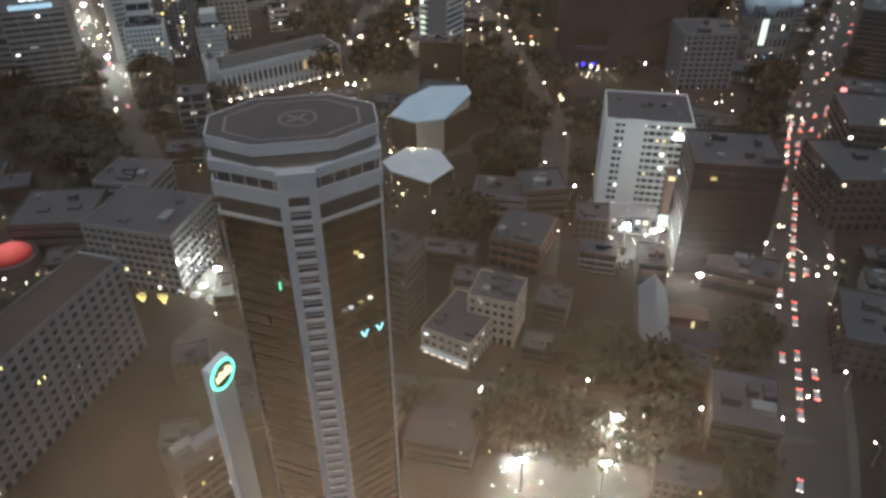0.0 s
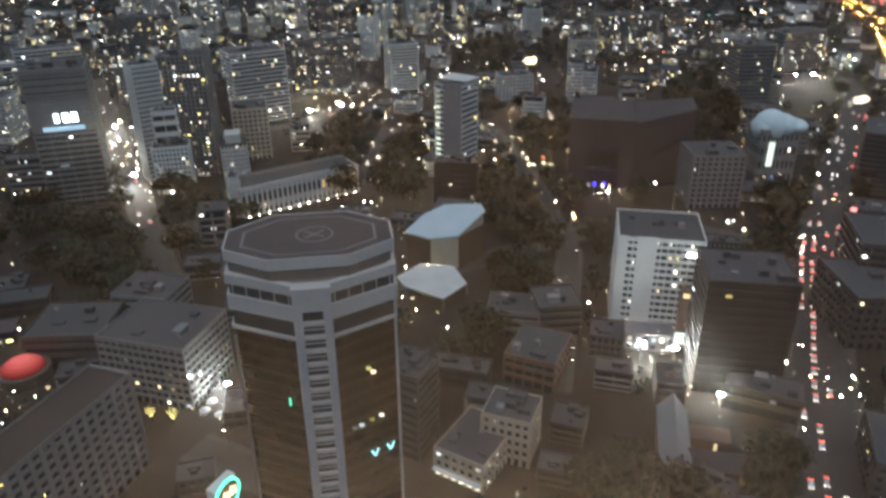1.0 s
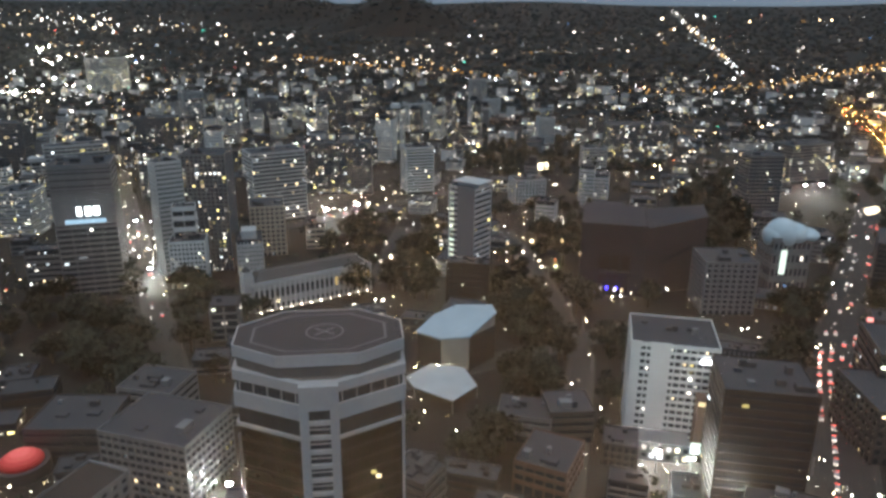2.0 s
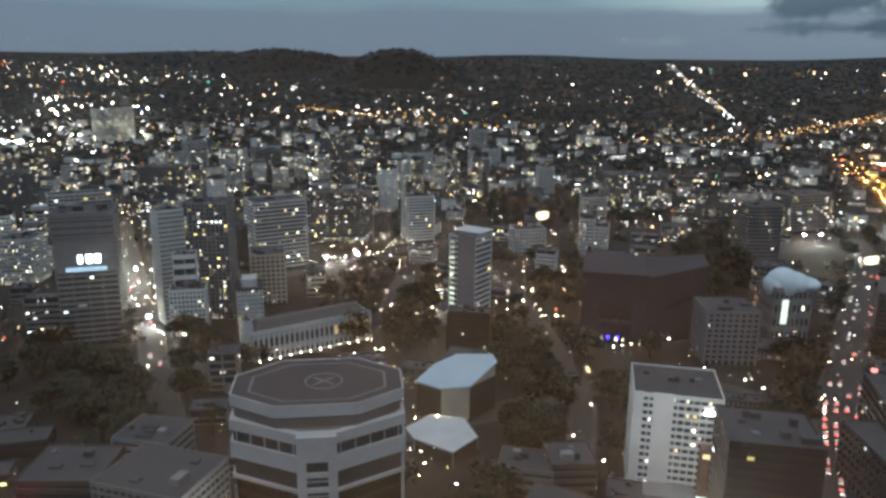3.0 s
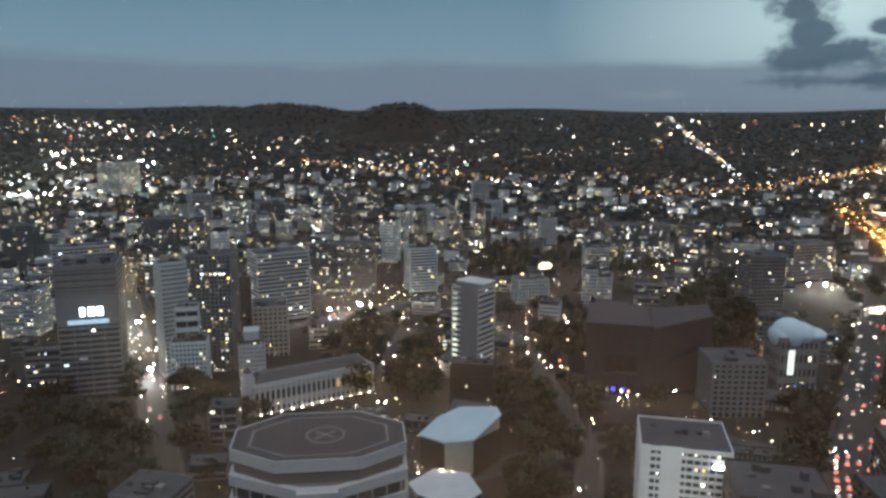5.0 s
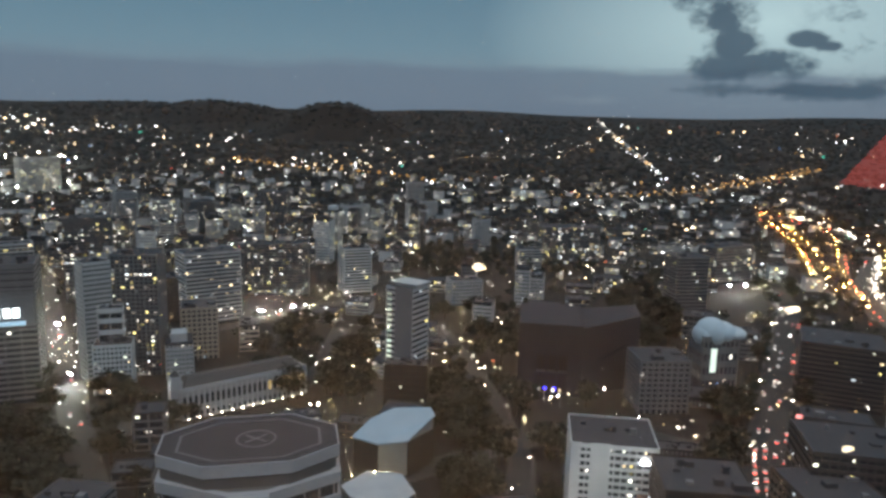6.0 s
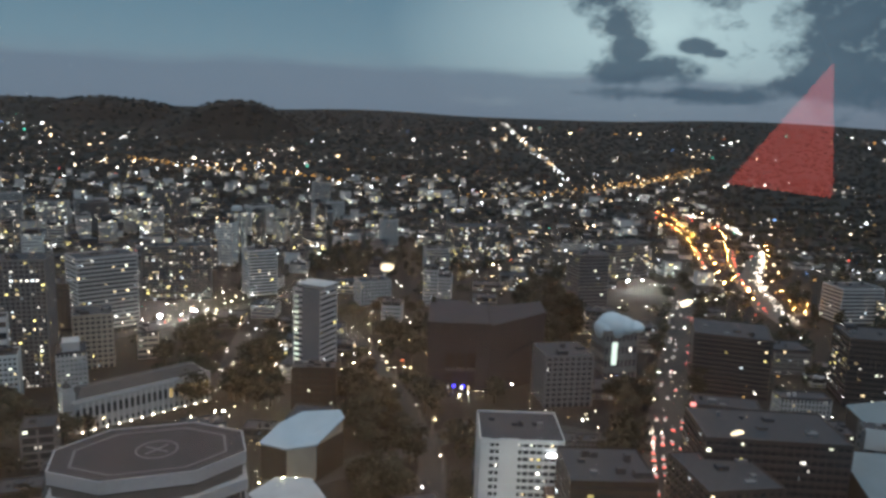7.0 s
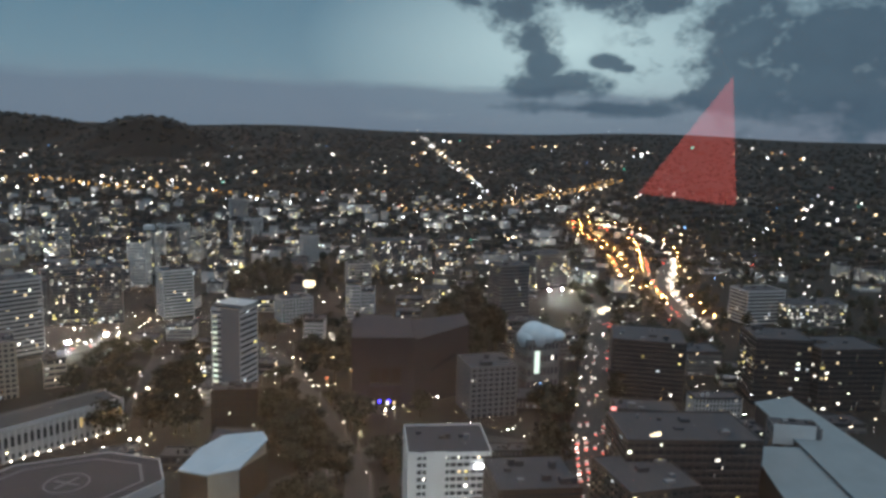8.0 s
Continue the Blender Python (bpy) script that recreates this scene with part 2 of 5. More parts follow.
def thing(name, x, y, z, rz, label, category, group="", kind=""):
    ob = new(name)
    ob.matrix_world = pose(x, y, z, 0, 0, rz)
    return tagged(ob, label, category, group, kind)


def height(x, y):
    """The land: flat in the centre, rising to a ridge with old cones far out."""
    r = math.hypot(x, y)
    h = 222 * max(0.0, (r - 1200) / 3700) ** 2
    az = math.degrees(math.atan2(x, y))
    for a, d, top, wide in ((-5.8, 3750, 150, 275), (-13.6, 4300, 88, 330), (-20, 4600, 40, 450), (32, 4700, 30, 600), (4, 4700, 25, 500)):
        q = ((az - a) * math.pi / 180 * d) ** 2 + (r - d) ** 2
        h += top * math.exp(-((q / wide ** 2) ** 1.6))
    return h


SQUARES = []  # open squares with trees and no blocks
SOLID = []  # circles filled by buildings
KEEP_OUT = []  # circles (x, y, r) that filling buildings and trees leave free


def free(x, y, r):
    return all((x - a) ** 2 + (y - b) ** 2 > (r + c) ** 2 for a, b, c in KEEP_OUT)


# ---- ground ----
vs, fs = [(0, 0, 0)], []
radii = [60, 150, 300, 500, 800, 1200] + list(range(1400, 5000, 150)) + [4990]
SEG = 240
for r in radii:
    for i in range(SEG):
        a = 2 * math.pi * i / SEG
        x, y = r * math.sin(a), r * math.cos(a)
        vs.append((x, y, height(x, y)))
fs += [(0, 1 + (i + 1) % SEG, 1 + i) for i in range(SEG)]
for k in range(len(radii) - 1):
    a, b = 1 + k * SEG, 1 + (k + 1) * SEG
    fs += [(a + i, a + (i + 1) % SEG, b + (i + 1) % SEG, b + i) for i in range(SEG)]
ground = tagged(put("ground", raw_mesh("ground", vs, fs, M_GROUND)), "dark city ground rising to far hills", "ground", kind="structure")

# ---- roads ----


def ribbon(name, pts, wide, material, lift, side=0.0):
    vs, fs = [], []
    dense = []
    for (x0, y0), (x1, y1) in zip(pts, pts[1:]):
        n = max(1, int(math.hypot(x1 - x0, y1 - y0) / 40))
        dense += [(x0 + (x1 - x0) * i / n, y0 + (y1 - y0) * i / n) for i in range(n)]
    dense.append(pts[-1])
    for i, (x, y) in enumerate(dense):
        ax, ay = dense[max(0, i - 1)]
        bx, by = dense[min(len(dense) - 1, i + 1)]
        l = math.hypot(bx - ax, by - ay) or 1
        nx, ny = (by - ay) / l, -(bx - ax) / l
        for s in (side - wide / 2, side + wide / 2):
            px, py = x + nx * s, y + ny * s
            z = height(px, py) + lift
            vs += [(px, py, z), (px, py, z - 0.6)]
    for i in range(len(dense) - 1):
        a, b = 4 * i, 4 * i + 4
        fs += [(a, a + 2, b + 2, b), (a, b, b + 1, a + 1), (a + 2, a + 3, b + 3, b + 2)]
    return raw_mesh(name, vs, fs, material)


def along(pts, step, start=0.0):
    """Points and headings every step metres along a line."""
    out, left = [], start
    for (x0, y0), (x1, y1) in zip(pts, pts[1:]):
        l = math.hypot(x1 - x0, y1 - y0)
        while left < l:
            out.append((x0 + (x1 - x0) * left / l, y0 + (y1 - y0) * left / l, math.atan2(y1 - y0, x1 - x0)))
            left += step
        left -= l
    return out


MAIN = [(90.0, 90.0), (121.3, 165.2), (152.6, 252.5), (205.5, 377.7), (260.2, 478.9), (341.7, 622.3), (395.0, 715.0), (430.0, 830.0)]
WESTST = [(-150, 330), (-251.5, 522.6), (-304.0, 619.4), (-418.4, 836.2)]
HALLST = [(-205, 455), (-152.6, 434.0), (-107.2, 462.7), (-66.8, 510.6), (-60, 640)]
MIDST = [(-230, 590), (-156.9, 641.1), (-131.3, 672.3), (-102.7, 702.5), (-20, 780)]
CROSS = [(-60, 330), (73.7, 408.4), (97.0, 424.0), (140, 420), (205, 378)]
NEARST = [(-100, 215), (-40, 185), (30, 175), (121, 165)]
PARKST = [(40, 250), (64.9, 379.5), (56.6, 481.7), (30.1, 634.3)]
MOTORWAY = [(470.0, 640.0), (482.0, 688.0), (500.0, 722.0), (523.0, 780.0), (560.0, 856.0), (617.0, 934.0), (688.0, 1041.0), (750.0, 1169.0), (800.0, 1310.0), (806.0, 1440.0), (780.0, 1600.0)]
RAMP = [(470.0, 690.0), (494.9, 745.0), (526.0, 822.2), (572.0, 915.0), (650.0, 1052.8), (722.0, 1190.0), (768.0, 1330.0), (772.0, 1470.0), (750.0, 1568.0)]
RAMP2 = [(497.0, 735.0), (486.0, 790.0), (499.0, 850.0), (540.0, 938.0), (605.0, 1085.9), (670.0, 1281.0), (719.4, 1473.3)]
RAMP3 = [(472.0, 660.0), (500.0, 676.0), (540.0, 690.0), (600.0, 760.0)]
LINE = [(319.9, 1725.6), (517.0, 1771.1), (666.1, 1848.6), (866.7, 2011.2), (1120.3, 2223.8), (1408.4, 2494.9)]
FARROAD = [(764.0, 2185.3), (901.5, 2856.1), (1023.3, 3633.7), (1149.2, 4526.4)]
ARC = [(-599.5, 2530.0), (-368.2, 2310.8), (-219.5, 2254.3), (-78.4, 2198.6), (82.7, 2003.3)]
ROADS = (("road_main", MAIN, 23), ("road_west", WESTST, 13), ("road_hall", HALLST, 12), ("road_mid", MIDST, 12), ("road_cross", CROSS, 12), ("road_near", NEARST, 11),
         ("road_park", PARKST, 10), ("motorway", MOTORWAY, 26), ("ramp", RAMP, 12), ("ramp_loop", RAMP2, 9), ("ramp_east", RAMP3, 9), ("motorway_far", LINE, 34), ("road_hill", FARROAD, 22), ("road_arc", ARC, 22))
for i, (name, pts, wide) in enumerate(ROADS):
    tagged(put(name, ribbon(name, pts, wide, M_ASPHALT if i < 7 else M_CONCRETE_ROAD, 0.10 + 0.012 * i)), "dark asphalt street" if i < 7 else "pale motorway concrete under orange lamps", "road", kind="structure")
    for x, y, a in along(pts, 12):
        KEEP_OUT.append((x, y, wide / 2 + 2))
for name, pts, wide in ROADS[:7]:
    for s in (-1, 1):
        tagged(put("pavement", ribbon("pavement", pts, 3.0, M_PAVE, 0.24, s * (wide / 2 + 1.5))), "grey paved footpath with a raised kerb", "pavement", kind="structure")

# ---- buildings ----


def lit_panes(w, d, h, floor, bay, share, rng, proud=0.12):
    """Glowing panes on the three faces towards the deck."""
    out = []
    n = max(1, int(h / floor))
    for k in range(n):
        z0, z1 = k * floor + floor * 0.40, k * floor + floor * 0.74
        row = rng.random() < 0.12
        for face, length in ((0, w), (1, d), (2, d)):
            m = max(1, int(length / bay))
            for i in range(m):
                if rng.random() > (share * 3.0 if row else share):
                    continue
                a = (i + 0.18) * length / m
                b = a + length / m * rng.choice((0.2, 0.3, 0.45, 0.6))
                if face == 0:
                    out.append((a, -proud, z0, b, 0.05, z1))
                elif face == 1:
                    out.append((-proud, a, z0, 0.05, b, z1))
                else:
                    out.append((w - 0.05, a, z0, w + proud, b, z1))
    return out


def low_building(x, y, rz, w, h, d, wall, label, share, seed):
    """A filling building: walls with real openings joined in one front, set-back top, roof clutter."""
    rg = random.Random(seed)
    t = thing("city_building", x, y, height(x, y) - 0.3, rz, label, "building")
    n = max(2, round(h / rg.uniform(3.3, 4.2)))
    fl = h / n
    put("glass_core", boxes_mesh("glass_core", [(0, 0, 0, w, d, h)], M_GLASS), t)
    lo, hi = rg.choice(((0.30, 0.22), (0.16, 0.12), (0.42, 0.30), (0.25, 0.10)))
    bits = [(-0.35, -0.35, k * fl - fl * lo, w + 0.35, d + 0.35, k * fl + fl * hi) for k in range(1, n)]
    bits.append((-0.35, -0.35, 0, w + 0.35, d + 0.35, fl * 0.25))
    gap = rg.choice((2.4, 3.2, 4.5, 7.0, 50))
    wide = rg.choice((0.4, 0.7, 1.2))
    m = max(1, int(w / gap))
    bits += [(i * w / m - wide / 2, -0.33, 0, i * w / m + wide / 2, 0.1, h) for i in range(m + 1)]
    m = max(1, int(d / gap))
    for i in range(m + 1):
        bits += [(-0.33, i * d / m - wide / 2, 0, 0.1, i * d / m + wide / 2, h), (w - 0.1, i * d / m - wide / 2, 0, w + 0.33, i * d / m + wide / 2, h)]
    put("facade", boxes_mesh("facade", bits, wall), t)
    put("roof", boxes_mesh("roof", [(-0.4, -0.4, h - 0.5, w + 0.4, 0.1, h + 0.8), (-0.4, d - 0.1, h - 0.5, w + 0.4, d + 0.4, h + 0.8), (-0.4, 0, h - 0.5, 0.0, d, h + 0.8), (w, 0, h - 0.5, w + 0.4, d, h + 0.8), (0, 0, h - 0.3, w, d, h + 0.1)], M_ROOF), t)
    clutter = []
    for k in range(rg.randint(1, 6)):
        a, b, s_ = rg.uniform(0.08, 0.8) * w, rg.uniform(0.1, 0.75) * d, rg.uniform(0.8, 3.2)
        clutter.append((a, b, h, min(w - 0.5, a + s_ * rg.uniform(0.6, 1.8)), min(d - 0.5, b + s_), h + rg.uniform(0.8, 2.8)))
    if h > 24 and rg.random() < 0.5:
        clutter.append((w * 0.2, d * 0.2, h, w * 0.8, d * 0.8, h + fl * rg.uniform(0.9, 2.0)))
    tagged(put("roof_plant", boxes_mesh("roof_plant", clutter, wall if rg.random() < 0.4 else M_ROOF), t), kind="stuff")
    panes = lit_panes(w, d, h, fl, max(2.4, min(gap, 4.0)), share, rg)
    if panes:
        tagged(put("lit_panes", boxes_mesh("lit_panes", panes, E_WIN), t), "lit windows", kind="stuff")
    c, s = math.cos(radians(rz)), math.sin(radians(rz))
    KEEP_OUT.append((x + c * w / 2 - s * d / 2, y + s * w / 2 + c * d / 2, 0.45 * math.hypot(w, d)))
    SOLID.append(KEEP_OUT[-1])


PUNCHED = ("grey_office", "podium_block", "beige_block", "low_office", "white_block", "brick_tower", "beige_block", "pale_block", "street_block")


def building(name, x, y, rz, w, h, d, wall, label, floor=3.5, bay=3.6, style="grid", share=0.12, seed=1, category="office building", plant=True, roof=M_ROOF):
    """A glass core with storey bands, piers, parapet and roof plant; (x, y) is the front left corner."""
    rng = random.Random(seed)
    if name in PUNCHED:
        style = "punched"
    t = thing(name, x, y, height(x, y) - 0.3, rz, label, category)
    put("glass_core", boxes_mesh("glass_core", [(0, 0, 0, w, d, h)], M_GLASS), t)
    n = max(2, int(h / floor))
    floor = h / n
    deep = 0.34 if style in ("grid", "punched") else 0.42
    under, over = {"grid": (0.22, 0.20), "fins": (0.22, 0.20), "bands": (0.22, 0.28), "punched": (0.24, 0.22)}[style]
    slab = boxes_mesh("storey_band", [(-deep, -deep, -floor * under, w + deep, d + deep, floor * over)], wall)
    for k in range(1, n):
        put("storey_band", slab, t, Matrix.Translation((0, 0, k * floor + floor * 0.05)))
    put("parapet", ring_mesh("parapet", [(-w / 2 - deep, -d / 2 - deep), (w / 2 + deep, -d / 2 - deep), (w / 2 + deep, d / 2 + deep), (-w / 2 - deep, d / 2 + deep)], h - floor * 0.3, h + 1.0, wall, 0.982), t, Matrix.Translation((w / 2, d / 2, 0)))
    put("roof", boxes_mesh("roof", [(-0.1, -0.1, h - 0.1, w + 0.1, d + 0.1, h + 0.3)], roof), t)
    if style != "bands":
        gap = bay if style in ("grid", "punched") else bay * 0.5
        pw = {"grid": 0.5, "fins": 0.4, "punched": bay * 0.42}[style]
        pier_x = boxes_mesh("pier", [(-pw / 2, -0.42, 0, pw / 2, 0.1, h)], wall)
        pier_y = boxes_mesh("pier", [(-0.42, -pw / 2, 0, 0.1, pw / 2, h)], wall)
        m = max(1, round(w / gap))
        for i in range(m + 1):
            put("pier", pier_x, t, Matrix.Translation((i * w / m, 0, 0)))
        m = max(1, round(d / gap))
        for i in range(m + 1):
            put("pier", pier_y, t, Matrix.Translation((0, i * d / m, 0)))
            put("pier", pier_y, t, Matrix.Translation((w + 0.32, i * d / m, 0)))
    elif name != "city_building":
        post = boxes_mesh("corner_post", [(-0.4, -0.4, 0, 0.4, 0.4, h)], wall)
        for px, py in ((0, 0), (w, 0), (0, d), (w, d)):
            put("corner_post", post, t, Matrix.Translation((px, py, 0)))
    panes = lit_panes(w, d, h, floor, bay, share, rng)
    if panes:
        tagged(put("lit_panes", boxes_mesh("lit_panes", panes, E_WIN), t), "lit windows", kind="stuff")
    if plant:
        bits = []
        for k in range(rng.randint(3, 7)):
            a, b, q = rng.uniform(0.06, 0.8) * w, rng.uniform(0.1, 0.75) * d, rng.uniform(1.2, 4.5)
            bits.append((a, b, h + 0.2, min(w - 0.8, a + q * rng.uniform(0.8, 2.0)), min(d - 0.8, b + q), h + rng.uniform(1.0, 3.6)))
        for one in bits:
            put("roof_plant", boxes_mesh("roof_plant", [one], rng.choice((M_ROOF, M_GREY, M_ROOF))), t)
    c, s = math.cos(radians(rz)), math.sin(radians(rz))
    KEEP_OUT.append((x + c * w / 2 - s * d / 2, y + s * w / 2 + c * d / 2, 0.45 * math.hypot(w, d)))
    SOLID.append(KEEP_OUT[-1])
    return t


# octagonal tower with a landing deck
OX, OY, ORZ = -28.4, 125.8, 9.6
tower = thing("octagonal_tower", OX, OY, 0, ORZ, "brown glass octagonal tower with white crown and helipad roof", "tower")
OCT = [(-7.4, -9.7), (7.4, -9.7), (15.8, -4.2), (15.8, 4.5), (7.4, 11.0), (-7.4, 11.0), (-15.8, 4.5), (-15.8, -3.8)]
# white panels, darkened in colour because these faces turn from the light
M_PANEL = mat("shaded_white_panels", (0.37, 0.37, 0.385), 0.7, vary=0.15, scale=0.15, fine=1.5)
BODY = [(-3.4, -11.4), (3.4, -11.4), (15.4, -5.6), (15.4, 4.4), (7.2, 10.7), (-7.2, 10.7), (-15.4, 4.4), (-15.4, -4.6)]
put("glass_shaft", prism_mesh("glass_shaft", BODY, 0, 114.0, M_BROWNGLASS, 0.985, 0.985), tower)
band = ring_mesh("spandrel", BODY, -0.35, 0.35, mat("dark_bronze_spandrel", (0.024, 0.017, 0.015), 0.75, vary=0.3, spec=0.2), 0.95)
put("sky_lobby_glass", prism_mesh("sky_lobby_glass", BODY, 114.1, 124.8, M_GLASS, 0.995, 0.995), tower)
mull = boxes_mesh("mullion", [(-0.1, -0.1, 0, 0.1, 0.1, 2.5)], M_PANEL)
for (x0, y0), (x1, y1) in ((BODY[7], BODY[0]), (BODY[0], BODY[1]), (BODY[1], BODY[2]), (BODY[2], BODY[3])):
    for q in (0.06, 0.28, 0.5, 0.72, 0.94):
        put("mullion", mull, tower, Matrix.Translation((x0 + (x1 - x0) * q, y0 + (y1 - y0) * q, 121.0)))
for k in range(1, 38):
    put("spandrel", band, tower, Matrix.Translation((0, 0, 2.98 * k + 0.5)))
for z0, z1, s, nm in ((113.7, 114.4, 1.03, "sill_band"), (117.9, 121.1, 1.035, "white_band"), (123.4, 125.4, 1.035, "white_band")):
    put(nm, ring_mesh(nm, [(x * s, y * s) for x, y in BODY], z0, z1, M_PANEL, 0.9), tower)
M_LOUVRE = mat("grey_louvres", (0.12, 0.11, 0.105), 0.7, vary=0.25)
put("louvre_setback", prism_mesh("louvre_setback", OCT, 125.3, 127.7, M_LOUVRE, 0.965, 0.955), tower)
put("setback_ledge", prism_mesh("setback_ledge", BODY, 124.9, 125.36, M_LOUVRE, 1.0, 1.0), tower)
put("crown_band", ring_mesh("crown_band", OCT, 127.6, 129.9, M_PANEL, 0.985), tower)
put("landing_deck", prism_mesh("landing_deck", OCT, 127.3, 129.75, M_DECK, 0.984, 0.984), tower)
put("deck_line", ring_mesh("deck_line", [(x * 0.80, y * 0.80) for x, y in OCT], 129.7, 129.80, M_GREY, 0.965), tower, None, "pale painted border line")
circle = [(3.6 * math.cos(i * math.pi / 18), 3.6 * math.sin(i * math.pi / 18)) for i in range(36)]
put("deck_circle", ring_mesh("deck_circle", circle, 129.7, 129.81, M_GREY, 0.92), tower, Matrix.Translation((1.0, 0.5, 0)))
for a in (40, -40):
    put("deck_cross", boxes_mesh("deck_cross", [(-2.4, -0.16, 129.7, 2.4, 0.16, 129.82)], M_GREY), tower, Matrix.Translation((1.0, 0.5, 0.005 * (a > 0))) @ pose(0, 0, 0, 0, 0, a))
for sx in (-1, 1):
    put("lift_fin", boxes_mesh("lift_fin", [(min(sx * 1.9, sx * 3.5), -13.0, 0, max(sx * 1.9, sx * 3.5), -11.0, 121.6)], M_PANEL), tower)
put("lift_head", boxes_mesh("lift_head", [(-3.5, -13.02, 120.5, 3.5, -11.0, 125.3)], M_PANEL), tower)
slot_rail = boxes_mesh("slot_rail", [(-1.95, -12.5, -0.08, 1.95, -12.25, 0.08)], M_PALE)
slot_bar = boxes_mesh("lift_bar", [(-1.95, -12.8, -0.42, 1.95, -11.2, 0.42)], M_PALE)
for k in range(39):
    put("lift_bar", slot_bar, tower, Matrix.Translation((0, 0, 117.8 - 2.98 * k)))
    put("slot_rail", slot_rail, tower, Matrix.Translation((0, 0, 116.4 - 2.98 * k)))
put("lift_slot", boxes_mesh("lift_slot", [(-1.95, -12.3, 0, 1.95, -11.1, 120.6)], M_GLASS), tower)
put("corner_pilaster", boxes_mesh("corner_pilaster", [(15.2, -6.0, 0, 15.7, -5.5, 120)], M_PANEL), tower)
put("corner_pilaster", boxes_mesh("corner_pilaster", [(-15.7, -5.1, 0, -15.2, -4.6, 112)], M_GREY), tower)
for x, y, z in ((9.5, -9.4, 104.4), (10.4, -9.0, 103.2), (6.0, -10.5, 91.0), (7.4, -9.9, 91.1), (9.6, -8.8, 91.4), (11.6, -7.9, 91.6)):
    put("lit_window", boxes_mesh("lit_window", [(x - 0.5, y - 0.25, z, x + 0.5, y, z + 0.7)], E_WIN), tower)
E_CYAN = glow("cyan_sign", [(0.35, 0.9, 1.0)], 1.2, 1.21)
for q in (0.52, 0.80):
    x, y = 3.4 + 12.0 * q, -11.4 + 5.8 * q
    put("cyan_sign_shape", raw_mesh("cyan_sign_shape", [(-1.0, -0.5, 1.6), (-0.5, -0.5, 1.6), (0, -0.5, 0.5), (0.5, -0.5, 1.6), (1.0, -0.5, 1.6), (0.25, -0.5, 0), (-0.25, -0.5, 0)] + [(-1.0, -0.3, 1.6), (-0.5, -0.3, 1.6), (0, -0.3, 0.5), (0.5, -0.3, 1.6), (1.0, -0.3, 1.6), (0.25, -0.3, 0), (-0.25, -0.3, 0)], [(0, 6, 5, 2, 1), (2, 5, 4, 3), (0, 1, 8, 7), (3, 4, 11, 10), (5, 6, 13, 12)], E_CYAN), tower, pose(x, y, 82, 0, 0, 26))
put("green_sign_shape", boxes_mesh("green_sign_shape", [(-6.2, -10.8, 98.4, -5.9, -10.4, 100.2)], glow("green_marker", [(0.1, 0.9, 0.55)], 1.2, 1.21)), tower)
KEEP_OUT.append((OX, OY, 22))

# big left hotel slab
building("hotel_slab", -142.5, 115.0, 72.4, 95.0, 40.0, 16.0, M_GREY, "long grey concrete hotel slab with recessed windows", 3.6, 4.4, share=0.03, seed=3, category="hotel", plant=False, roof=M_NIGHT, style="punched")

